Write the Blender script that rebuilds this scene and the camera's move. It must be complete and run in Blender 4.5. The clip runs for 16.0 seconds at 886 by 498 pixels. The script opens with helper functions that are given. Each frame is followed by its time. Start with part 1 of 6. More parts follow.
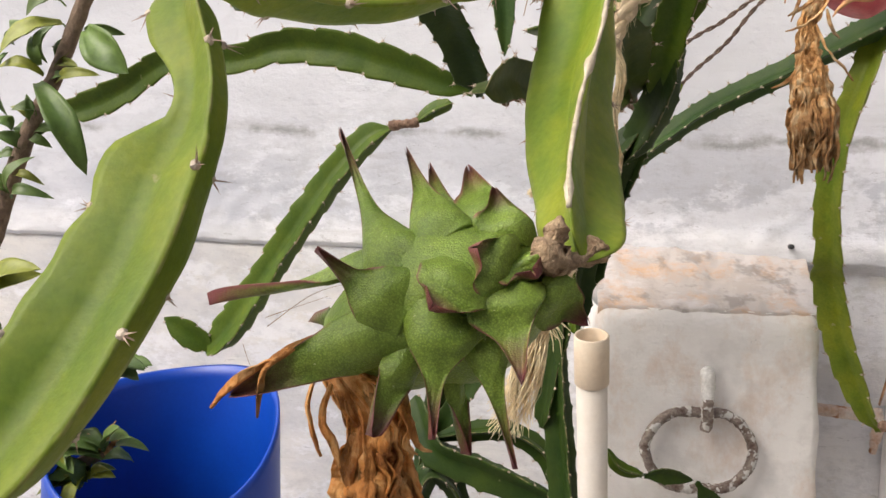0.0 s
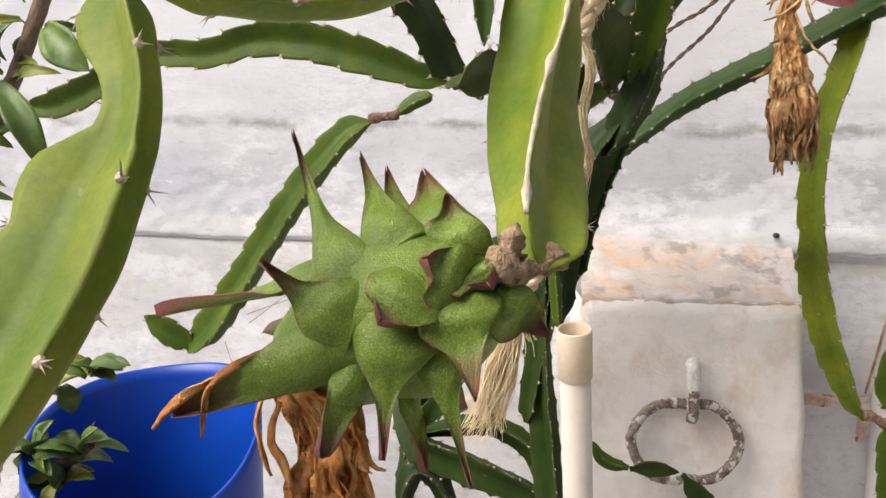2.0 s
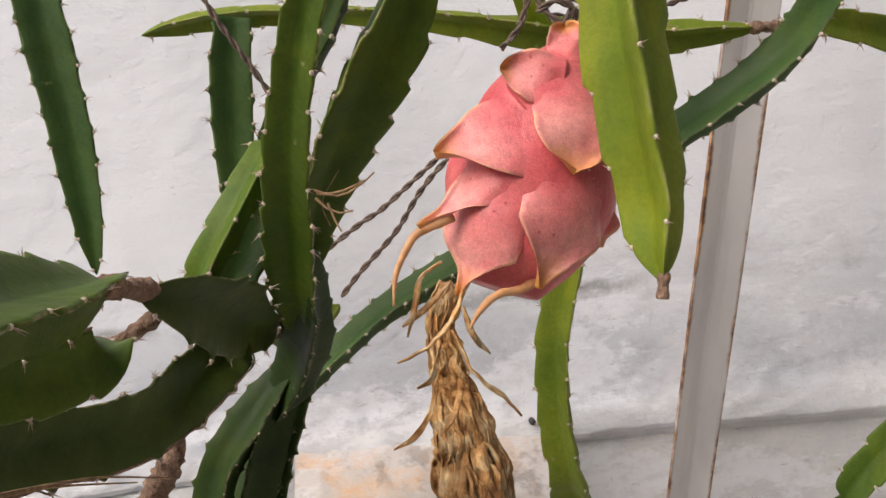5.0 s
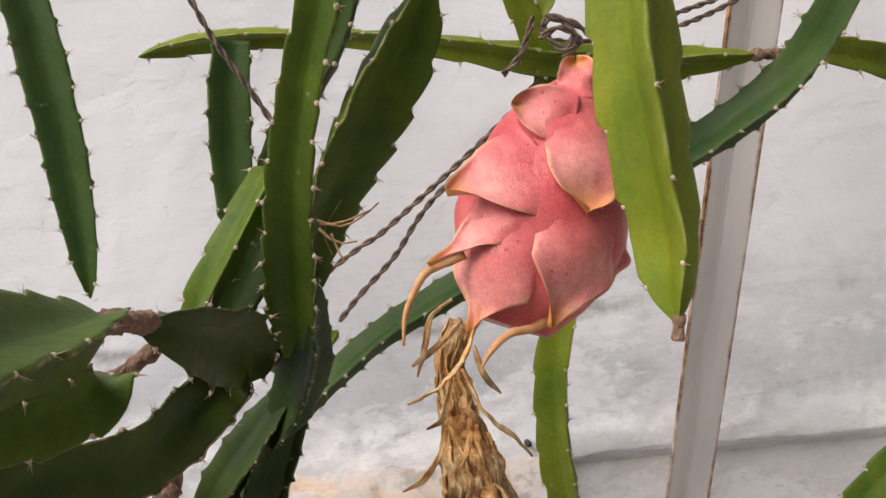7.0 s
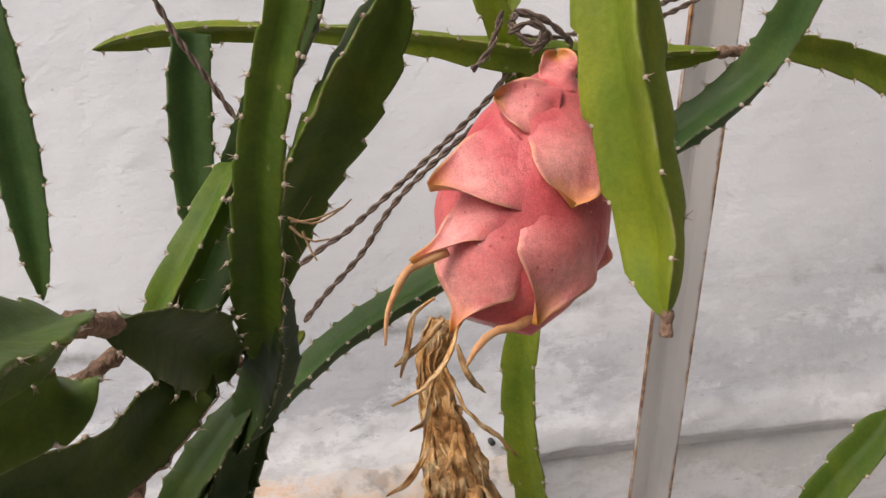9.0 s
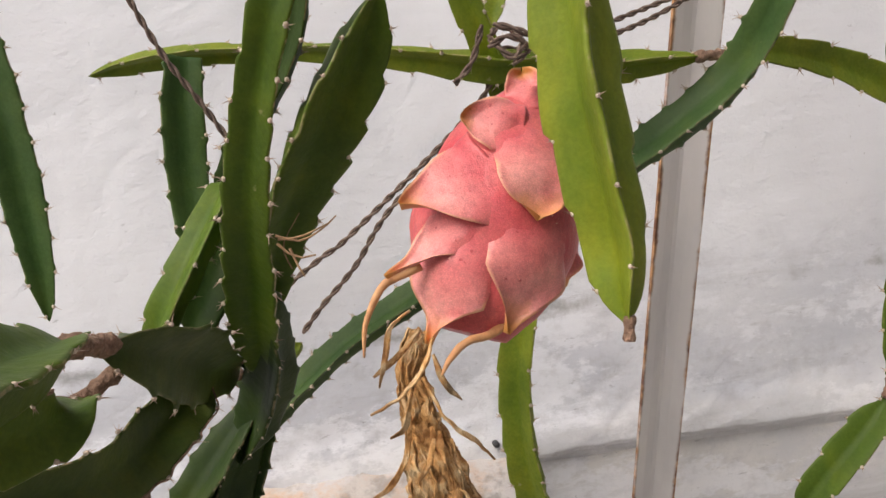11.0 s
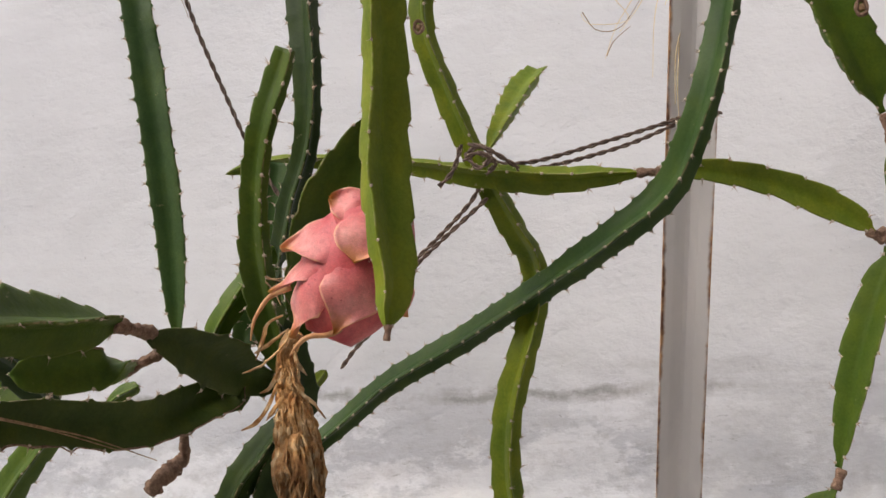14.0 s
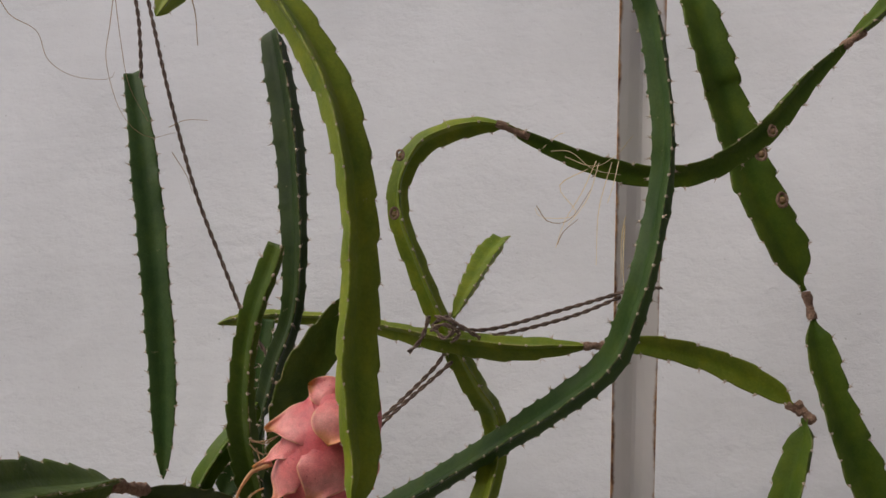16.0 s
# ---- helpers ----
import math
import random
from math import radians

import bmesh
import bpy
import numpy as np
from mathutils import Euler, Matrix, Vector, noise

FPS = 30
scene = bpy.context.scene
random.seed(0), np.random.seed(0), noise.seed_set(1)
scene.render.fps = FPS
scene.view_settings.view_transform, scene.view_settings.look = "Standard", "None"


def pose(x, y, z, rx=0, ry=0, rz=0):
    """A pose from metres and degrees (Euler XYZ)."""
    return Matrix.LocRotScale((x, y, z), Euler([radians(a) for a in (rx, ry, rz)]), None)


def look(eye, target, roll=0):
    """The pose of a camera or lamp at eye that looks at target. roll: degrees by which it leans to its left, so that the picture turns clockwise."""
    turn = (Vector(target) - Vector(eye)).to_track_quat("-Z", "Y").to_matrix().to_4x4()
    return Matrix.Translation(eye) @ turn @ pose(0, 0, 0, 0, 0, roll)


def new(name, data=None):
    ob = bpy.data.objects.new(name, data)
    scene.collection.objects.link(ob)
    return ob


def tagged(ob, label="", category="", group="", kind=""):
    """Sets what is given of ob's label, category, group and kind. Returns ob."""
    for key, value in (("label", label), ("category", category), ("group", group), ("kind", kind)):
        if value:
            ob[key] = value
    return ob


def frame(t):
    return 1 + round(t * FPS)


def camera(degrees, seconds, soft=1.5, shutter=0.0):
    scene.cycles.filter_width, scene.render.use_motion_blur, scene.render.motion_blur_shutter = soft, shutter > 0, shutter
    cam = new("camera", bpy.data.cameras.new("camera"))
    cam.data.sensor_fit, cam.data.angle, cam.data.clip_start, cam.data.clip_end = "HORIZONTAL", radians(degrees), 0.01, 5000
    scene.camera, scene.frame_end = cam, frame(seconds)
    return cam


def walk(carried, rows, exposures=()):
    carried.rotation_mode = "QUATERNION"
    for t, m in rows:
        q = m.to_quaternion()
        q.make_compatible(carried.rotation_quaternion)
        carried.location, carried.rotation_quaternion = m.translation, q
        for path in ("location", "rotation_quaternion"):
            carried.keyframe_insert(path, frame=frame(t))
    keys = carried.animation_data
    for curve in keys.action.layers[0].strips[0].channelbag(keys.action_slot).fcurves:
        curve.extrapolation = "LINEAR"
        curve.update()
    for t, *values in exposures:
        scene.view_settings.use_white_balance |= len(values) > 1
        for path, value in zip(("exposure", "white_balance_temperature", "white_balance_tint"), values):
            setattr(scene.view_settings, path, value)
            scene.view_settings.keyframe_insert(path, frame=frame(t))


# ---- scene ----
cam = camera(56.3, 16.0)
PATH = [
    (0, (0.04, 0.002, 1.01), (-0.038, 1.996, 0.877), 1.9),
    (0.5, (0.039, 0.003, 1.009), (-0.037, 1.997, 0.873), 1.5),
    (1, (0.036, 0.003, 1.01), (-0.04, 1.996, 0.863), 1.4),
    (1.5, (0.038, 0.006, 1.011), (-0.034, 1.999, 0.857), 1.5),
    (2, (0.05, 0.013, 1.015), (-0.007, 2.006, 0.856), 1.2),
    (2.5, (0.114, 0.009, 1.064), (0.094, 2.006, 0.958), 0.2),
    (3, (0.167, 0.039, 1.103), (0.154, 2.038, 1.044), 0.2),
    (3.5, (0.163, 0.153, 1.152), (0.344, 2.144, 1.118), -1.1),
    (4, (0.156, 0.222, 1.154), (0.475, 2.196, 1.124), -3.4),
    (4.5, (0.172, 0.241, 1.168), (0.551, 2.204, 1.128), -4.7),
    (5, (0.188, 0.24, 1.166), (0.6, 2.197, 1.121), -5.3),
    (7.3, (0.178, 0.249, 1.18), (0.626, 2.198, 1.159), -5.0),
    (7.5, (0.173, 0.252, 1.182), (0.626, 2.2, 1.161), -4.7),
    (8, (0.169, 0.269, 1.184), (0.737, 2.186, 1.144), -4.5),
    (8.5, (0.165, 0.257, 1.185), (0.732, 2.175, 1.151), -4.9),
    (9, (0.172, 0.257, 1.177), (0.73, 2.177, 1.142), -5.4),
    (11.5, (0.184, 0.222, 1.183), (0.703, 2.154, 1.172), -7.8),
    (12, (0.206, 0.139, 1.197), (0.677, 2.082, 1.258), -7.2),
    (12.5, (0.285, 0.032, 1.166), (0.699, 1.981, 1.339), -6.2),
    (13, (0.301, 0.034, 1.13), (0.65, 1.993, 1.331), -5.5),
    (13.5, (0.288, 0.034, 1.132), (0.386, 2.019, 1.35), -3.6),
    (14, (0.37, 0.043, 1.116), (0.3, 2.019, 1.414), -1.4),
    (14.5, (0.427, -0.007, 1.16), (0.193, 1.954, 1.471), 4.4),
    (15, (0.473, -0.127, 1.194), (0.047, 1.771, 1.66), 9.6),
    (15.5, (0.45, -0.126, 1.177), (0.02, 1.764, 1.669), 9.5),
    (16, (0.389, -0.059, 1.166), (0.36, 1.873, 1.682), -0.2),
]
EXPOSURE = [(0, 0.62), (1.0, 0.74), (2.0, 0.71), (3.0, 0.7), (4.0, 0.36), (5.0, 0.43), (7.3, 0.42), (8.2, 0.32), (9.0, 0.3), (11.5, 0.44), (12.5, 0.29), (13.5, 0.27), (14.5, 0.23), (15.0, -0.07), (15.5, -0.18), (16.0, -0.33)]
walk(cam, [(t, look(eye, target, roll)) for t, eye, target, roll in PATH], EXPOSURE)

# ---- world and light ----
world = bpy.data.worlds.new("overcast_sky")
scene.world = world
world.use_nodes = True
sky = world.node_tree.nodes.new("ShaderNodeTexSky")
sky.sky_type = "NISHITA"
sky.sun_disc = False
sky.sun_elevation, sky.sun_rotation = radians(43), radians(238)
sky.air_density, sky.dust_density, sky.ozone_density = 1.0, 6.0, 1.0
world.node_tree.nodes["Background"].inputs["Strength"].default_value = 0.112
world.node_tree.links.new(sky.outputs[0], world.node_tree.nodes["Background"].inputs["Color"])

sun = new("sun", bpy.data.lights.new("sun", "SUN"))
sun.data.energy, sun.data.angle, sun.data.color = 1.7, radians(42), (1.0, 0.98, 0.95)
sun.matrix_world = look((-3.2, -1.5, 4.7), (0.2, 0.6, 1.0))


# ---- materials ----
def nodes_of(name):
    m = bpy.data.materials.new(name)
    m.use_nodes = True
    return m, m.node_tree.nodes, m.node_tree.links, m.node_tree.nodes["Principled BSDF"]


def noise_node(n, l, scale, detail=5.0, stretch=(1, 1, 1), rough=0.6):
    co = n.new("ShaderNodeTexCoord")
    mp = n.new("ShaderNodeMapping")
    mp.inputs["Scale"].default_value = stretch
    tx = n.new("ShaderNodeTexNoise")
    tx.inputs["Scale"].default_value, tx.inputs["Detail"].default_value, tx.inputs["Roughness"].default_value = scale, detail, rough
    l.new(co.outputs["Object"], mp.inputs[0])
    l.new(mp.outputs[0], tx.inputs["Vector"])
    return tx.outputs[0]


def ramp(n, l, source, stops):
    r = n.new("ShaderNodeValToRGB")
    while len(r.color_ramp.elements) < len(stops):
        r.color_ramp.elements.new(0.5)
    for e, (p, c) in zip(r.color_ramp.elements, stops):
        e.position, e.color = p, (*c, 1) if len(c) == 3 else c
    l.new(source, r.inputs[0])
    return r.outputs[0]


def mix(n, l, a, b, factor, kind="MIX"):
    m = n.new("ShaderNodeMix")
    m.data_type, m.blend_type = "RGBA", kind
    for socket, value in ((m.inputs[0], factor), (m.inputs[6], a), (m.inputs[7], b)):
        if isinstance(value, (int, float)):
            socket.default_value = value
        elif isinstance(value, tuple):
            socket.default_value = (*value, 1)
        else:
            l.new(value, socket)
    return m.outputs[2]


def number(n, l, op, a, b, clamp=False):
    m = n.new("ShaderNodeMath")
    m.operation, m.use_clamp = op, clamp
    for socket, value in ((m.inputs[0], a), (m.inputs[1], b)):
        if isinstance(value, (int, float)):
            socket.default_value = value
        else:
            l.new(value, socket)
    return m.outputs[0]


def relief(n, l, p, source, strength, distance):
    b = n.new("ShaderNodeBump")
    b.inputs["Strength"].default_value, b.inputs["Distance"].default_value = strength, distance
    l.new(source, b.inputs["Height"])
    if p.inputs["Normal"].is_linked:
        l.new(p.inputs["Normal"].links[0].from_socket, b.inputs["Normal"])
    l.new(b.outputs[0], p.inputs["Normal"])


def attribute(n, name):
    a = n.new("ShaderNodeAttribute")
    a.attribute_name = name
    return a.outputs["Fac"]


def surface(name, dark, light, scale=30, rough=0.55, bump=0.3, depth=0.002, fine=240, stretch=(1, 1, 1), metal=0.0, speck=None, vary=0.0, grainy=0.6):
    """A plain natural surface: two colours over broad noise, a fine grain and a slight relief."""
    m, n, l, p = nodes_of(name)
    broad = noise_node(n, l, scale, stretch=stretch)
    col = ramp(n, l, broad, [(0.3, dark), (0.7, light)])
    grain = noise_node(n, l, fine, 3, stretch)
    col = mix(n, l, col, ramp(n, l, grain, [(0.3, (0.72, 0.72, 0.72)), (0.7, (1.2, 1.2, 1.2))]), grainy, "MULTIPLY")
    if speck:
        spots = ramp(n, l, noise_node(n, l, speck[1], 2), [(speck[2], (0, 0, 0)), (speck[2] + 0.04, (1, 1, 1))])
        col = mix(n, l, col, speck[0], spots)
    if vary:
        info = n.new("ShaderNodeObjectInfo")
        shade = number(n, l, "ADD", number(n, l, "MULTIPLY", info.outputs["Random"], 2 * vary), 1 - vary)
        h = n.new("ShaderNodeHueSaturation")
        l.new(col, h.inputs["Color"])
        l.new(shade, h.inputs["Value"])
        col = h.outputs[0]
    l.new(col, p.inputs["Base Color"])
    p.inputs["Roughness"].default_value, p.inputs["Metallic"].default_value = rough, metal
    relief(n, l, p, grain, bump, depth)
    return m


def cactus_skin(name, dark, light, rim, cork=(0.42, 0.33, 0.2), rough=0.48, scarred=False):
    """Waxy cactus skin: blotchy green, paler along the rib, and a corky line on the very edge."""
    m, n, l, p = nodes_of(name)
    broad = noise_node(n, l, 22, 6)
    col = ramp(n, l, broad, [(0.32, dark), (0.68, light)])
    clouds = ramp(n, l, noise_node(n, l, 48, 4, (1, 1, 0.6)), [(0.36, (0.72, 0.84, 0.8)), (0.5, (1, 1, 1)), (0.66, (1.28, 1.12, 0.8))])
    col = mix(n, l, col, clouds, 0.75, "MULTIPLY")
    rib = attribute(n, "rib")
    col = mix(n, l, col, rim, number(n, l, "MULTIPLY", rib, 0.26))
    grain = noise_node(n, l, 420, 3)
    col = mix(n, l, col, ramp(n, l, grain, [(0.3, (0.78, 0.8, 0.74)), (0.7, (1.14, 1.12, 1.16))]), 0.6, "MULTIPLY")
    scars = ramp(n, l, noise_node(n, l, 75, 5), [(0.69, (0, 0, 0)), (0.73, (1, 1, 1))])
    col = mix(n, l, col, (0.3, 0.27, 0.14), number(n, l, "MULTIPLY", scars, 0.55))
    if scarred:
        bark = ramp(n, l, noise_node(n, l, 30, 8, (1.5, 1, 0.9), 0.66), [(0.57, (0, 0, 0)), (0.59, (1, 1, 1))])
        col = mix(n, l, col, (0.36, 0.28, 0.17), bark)
    edge = ramp(n, l, rib, [(0.93, (0, 0, 0)), (0.99, (1, 1, 1))])
    worn = ramp(n, l, noise_node(n, l, 130, 3), [(0.46, (0, 0, 0)), (0.6, (1, 1, 1))])
    col = mix(n, l, col, cork, number(n, l, "MULTIPLY", number(n, l, "MULTIPLY", edge, worn), attribute(n, "cork")))
    info = n.new("ShaderNodeObjectInfo")
    h = n.new("ShaderNodeHueSaturation")
    l.new(number(n, l, "ADD", number(n, l, "MULTIPLY", info.outputs["Random"], 0.24), 0.88), h.inputs["Value"])
    l.new(col, h.inputs["Color"])
    l.new(h.outputs[0], p.inputs["Base Color"])
    p.inputs["Roughness"].default_value = rough
    p.inputs["Specular IOR Level"].default_value = 0.17
    p.inputs["Subsurface Weight"].default_value = 0.08
    p.inputs["Subsurface Radius"].default_value = (0.002, 0.004, 0.001)
    p.inputs["Subsurface Scale"].default_value = 0.6
    relief(n, l, p, noise_node(n, l, 60, 5), 0.35, 0.003)
    relief(n, l, p, grain, 0.12, 0.0008)
    return m


YOUNG = cactus_skin("young_cactus_skin", (0.098, 0.165, 0.016), (0.225, 0.275, 0.026), (0.3, 0.36, 0.065))
GREEN = cactus_skin("cactus_skin", (0.04, 0.078, 0.006), (0.076, 0.122, 0.011), (0.14, 0.19, 0.035))
# Dark green skin, lowered further: shade on backlit stems is put into it.
DARK = cactus_skin("dark_cactus_skin", (0.013, 0.031, 0.005), (0.03, 0.054, 0.009), (0.06, 0.09, 0.022))
BLUE = cactus_skin("bluish_cactus_skin", (0.028, 0.064, 0.014), (0.053, 0.1, 0.024), (0.11, 0.155, 0.06))
LIME = cactus_skin("lime_cactus_skin", (0.09, 0.135, 0.008), (0.175, 0.218, 0.018), (0.25, 0.285, 0.05))
OLIVE = cactus_skin("olive_cactus_skin", (0.03, 0.05, 0.009), (0.06, 0.088, 0.016), (0.12, 0.15, 0.05))
SCARRED = cactus_skin("scarred_cactus_skin", (0.045, 0.082, 0.01), (0.08, 0.125, 0.016), (0.1, 0.14, 0.03), scarred=True)
CREST = surface("pale_corky_line", (0.42, 0.35, 0.24), (0.66, 0.6, 0.47), 220, 0.85, 0.6, 0.001)
SPINE = surface("spine", (0.27, 0.16, 0.12), (0.52, 0.4, 0.32), 300, 0.7)
AREOLE = surface("areole_felt", (0.36, 0.27, 0.2), (0.66, 0.58, 0.48), 420, 0.9)
CORK = surface("woody_joint", (0.13, 0.07, 0.045), (0.36, 0.23, 0.16), 130, 0.85, 1.0, 0.002, 520)
BARK = surface("shrub_bark", (0.16, 0.11, 0.075), (0.27, 0.19, 0.13), 60, 0.85, 0.6, 0.003)
LEAF = surface("shrub_leaf", (0.06, 0.115, 0.02), (0.12, 0.19, 0.035), 40, 0.5, 0.3, 0.001, vary=0.3)
PALELEAF = surface("young_shrub_leaf", (0.16, 0.19, 0.015), (0.26, 0.28, 0.03), 40, 0.5, 0.3, 0.001, vary=0.3)


def fibre_rope():
    """Fine pale fibres that run along each twisted strand."""
    m, n, l, p = nodes_of("manila_fibre")
    co = n.new("ShaderNodeCombineXYZ")
    for k, (key, scale) in enumerate((("lane_x", 5.0), ("lane_y", 5.0), ("lane_z", 130.0))):
        l.new(number(n, l, "MULTIPLY", attribute(n, key), scale), co.inputs[k])
    tx = n.new("ShaderNodeTexNoise")
    tx.inputs["Scale"].default_value, tx.inputs["Detail"].default_value, tx.inputs["Roughness"].default_value = 1.6, 6.0, 0.7
    l.new(co.outputs[0], tx.inputs["Vector"])
    col = ramp(n, l, tx.outputs[0], [(0.3, (0.48, 0.35, 0.22)), (0.48, (0.78, 0.63, 0.44)), (0.66, (0.9, 0.79, 0.61))])
    broad = ramp(n, l, noise_node(n, l, 70, 4), [(0.3, (0.8, 0.78, 0.74)), (0.7, (1.1, 1.1, 1.1))])
    l.new(mix(n, l, col, broad, 0.8, "MULTIPLY"), p.inputs["Base Color"])
    p.inputs["Roughness"].default_value = 0.8
    relief(n, l, p, tx.outputs[0], 0.7, 0.0008)
    return m


ROPE = fibre_rope()
FRAY = surface("frayed_fibre", (0.66, 0.5, 0.28), (0.88, 0.77, 0.53), 90, 0.85, 0.5, 0.001, 500)
TWINE = surface("dark_twine", (0.105, 0.07, 0.055), (0.24, 0.17, 0.14), 260, 0.9, 0.8, 0.001)
ROOT = surface("dry_root", (0.17, 0.1, 0.05), (0.4, 0.26, 0.14), 120, 0.9, 0.5, 0.001)
PVC = surface("aged_white_pvc", (0.7, 0.63, 0.55), (0.77, 0.73, 0.68), 14, 0.4, 0.1, 0.001, grainy=0.12)
OLDPVC = surface("yellowed_pvc", (0.6, 0.47, 0.33), (0.73, 0.63, 0.5), 18, 0.45, 0.12, 0.001, grainy=0.15)
BLUEP = surface("blue_plastic", (0.001, 0.042, 0.35), (0.002, 0.062, 0.45), 12, 0.38, 0.1, 0.001, grainy=0.2)
SOIL = surface("soil", (0.05, 0.035, 0.025), (0.14, 0.1, 0.07), 80, 0.95, 1.0, 0.01)
IRON = surface("rusty_painted_iron", (0.1, 0.05, 0.035), (0.36, 0.31, 0.27), 100, 0.6, 1.0, 0.003, 400, speck=((0.66, 0.64, 0.61), 85, 0.54))
RUSTWASH = surface("rusty_limewashed_iron", (0.5, 0.33, 0.24), (0.72, 0.66, 0.62), 70, 0.75, 0.7, 0.002, speck=((0.3, 0.13, 0.05), 40, 0.58))
WHITEIRON = surface("limewashed_iron", (0.6, 0.58, 0.55), (0.78, 0.77, 0.75), 60, 0.7, 0.5, 0.002)
BLACK = surface("black_rubber", (0.012, 0.012, 0.013), (0.03, 0.03, 0.032), 60, 0.5)


def bract_skin(name, body_dark, body_light, edge, tip, rough, scale=70, edge_from=0.86, tip_from=0.72, speckle=0.75, root=None, dots=None, wrinkle=0.3):
    m, n, l, p = nodes_of(name)
    broad = noise_node(n, l, scale, 6)
    col = ramp(n, l, broad, [(0.32, body_dark), (0.68, body_light)])
    if root:
        young = ramp(n, l, broad, [(0.32, root[0]), (0.68, root[1])])
        col = mix(n, l, young, col, ramp(n, l, attribute(n, "tip"), [(0.2, (0, 0, 0)), (0.62, (1, 1, 1))]))
    grain = noise_node(n, l, 900, 2)
    cells = n.new("ShaderNodeTexVoronoi")
    cells.inputs["Scale"].default_value = 1700
    co = n.new("ShaderNodeTexCoord")
    l.new(co.outputs["Object"], cells.inputs["Vector"])
    pores = ramp(n, l, cells.outputs["Distance"], [(0.1, (1.3, 1.28, 1.3)), (0.6, (0.74, 0.72, 0.74))])
    col = mix(n, l, col, pores, speckle, "MULTIPLY")
    col = mix(n, l, col, ramp(n, l, grain, [(0.35, (0.75, 0.76, 0.75)), (0.65, (1.2, 1.18, 1.2))]), 0.6 * speckle, "MULTIPLY")
    patches = ramp(n, l, noise_node(n, l, 240, 5, rough=0.7), [(0.34, (0.72, 0.68, 0.7)), (0.5, (1, 1, 1)), (0.68, (1.14, 1.16, 1.14))])
    col = mix(n, l, col, patches, 0.5, "MULTIPLY")
    if dots:
        for tone, size, limit in dots:
            spots = ramp(n, l, noise_node(n, l, size, 3), [(limit, (0, 0, 0)), (limit + 0.03, (1, 1, 1))])
            col = mix(n, l, col, tone, number(n, l, "MULTIPLY", spots, 0.75))
    ragged = number(n, l, "MULTIPLY", number(n, l, "SUBTRACT", noise_node(n, l, 130, 3), 0.5), 0.25)
    col = mix(n, l, col, edge, ramp(n, l, number(n, l, "ADD", attribute(n, "rib"), ragged), [(edge_from, (0, 0, 0)), (1.0, (1, 1, 1))]))
    col = mix(n, l, col, tip, ramp(n, l, number(n, l, "ADD", attribute(n, "tip"), ragged), [(tip_from, (0, 0, 0)), (1.0, (1, 1, 1))]))
    l.new(col, p.inputs["Base Color"])
    p.inputs["Roughness"].default_value = rough
    p.inputs["Specular IOR Level"].default_value = 0.35
    p.inputs["Subsurface Weight"].default_value = 0.1
    p.inputs["Subsurface Radius"].default_value = (0.004, 0.002, 0.001)
    relief(n, l, p, noise_node(n, l, 90, 5), 0.2 + wrinkle * 0.6, 0.002)
    relief(n, l, p, noise_node(n, l, 260, 5, (1.6, 1.0, 0.6), 0.65), wrinkle, 0.0012)
    relief(n, l, p, cells.outputs["Distance"], 0.5 * speckle, 0.0005)
    return m


def dry_petal(name, charred, dark=(0.3, 0.115, 0.028), middle=(0.6, 0.3, 0.095), pale=(0.85, 0.6, 0.32)):
    m, n, l, p = nodes_of(name)
    col = ramp(n, l, noise_node(n, l, 120, 6), [(0.34, dark), (0.48, middle), (0.64, pale)])
    col = mix(n, l, col, (0.14, 0.06, 0.02), ramp(n, l, number(n, l, "MULTIPLY", number(n, l, "ADD", attribute(n, "tip"), number(n, l, "MULTIPLY", noise_node(n, l, 160, 3), 0.7)), 0.6), [(0.44, (0, 0, 0)), (0.72, (charred, charred, charred))]))
    info = n.new("ShaderNodeObjectInfo")
    h = n.new("ShaderNodeHueSaturation")
    l.new(number(n, l, "ADD", number(n, l, "MULTIPLY", info.outputs["Random"], 0.5), 0.75), h.inputs["Value"])
    l.new(col, h.inputs["Color"])
    l.new(h.outputs[0], p.inputs["Base Color"])
    p.inputs["Roughness"].default_value = 0.7
    relief(n, l, p, noise_node(n, l, 260, 6, (1, 1, 0.25)), 1.0, 0.003)
    relief(n, l, p, noise_node(n, l, 420, 6, (1, 1, 0.5)), 0.8, 0.0015)
    return m


DRY = dry_petal("dried_petal", 0.6, (0.34, 0.14, 0.035), (0.66, 0.36, 0.13), (0.88, 0.66, 0.38))
ORANGEDRY = dry_petal("fresh_dried_petal", 0.3, (0.36, 0.12, 0.02), (0.66, 0.27, 0.06), (0.84, 0.5, 0.2))
GREENB = bract_skin("unripe_fruit_skin", (0.125, 0.205, 0.022), (0.22, 0.32, 0.05), (0.2, 0.06, 0.06), (0.17, 0.045, 0.05), 0.45, edge_from=0.84, tip_from=0.66, wrinkle=0.1, dots=[((0.4, 0.45, 0.2), 520, 0.7)])
PINKB = bract_skin("ripe_fruit_skin", (0.7, 0.2, 0.2), (0.84, 0.385, 0.345), (0.74, 0.4, 0.24), (0.6, 0.27, 0.06), 0.38, 42, 0.87, 0.74, 0.38, ((0.56, 0.075, 0.095), (0.72, 0.19, 0.19)), [((0.38, 0.05, 0.06), 300, 0.68), ((0.85, 0.5, 0.4), 190, 0.72)])
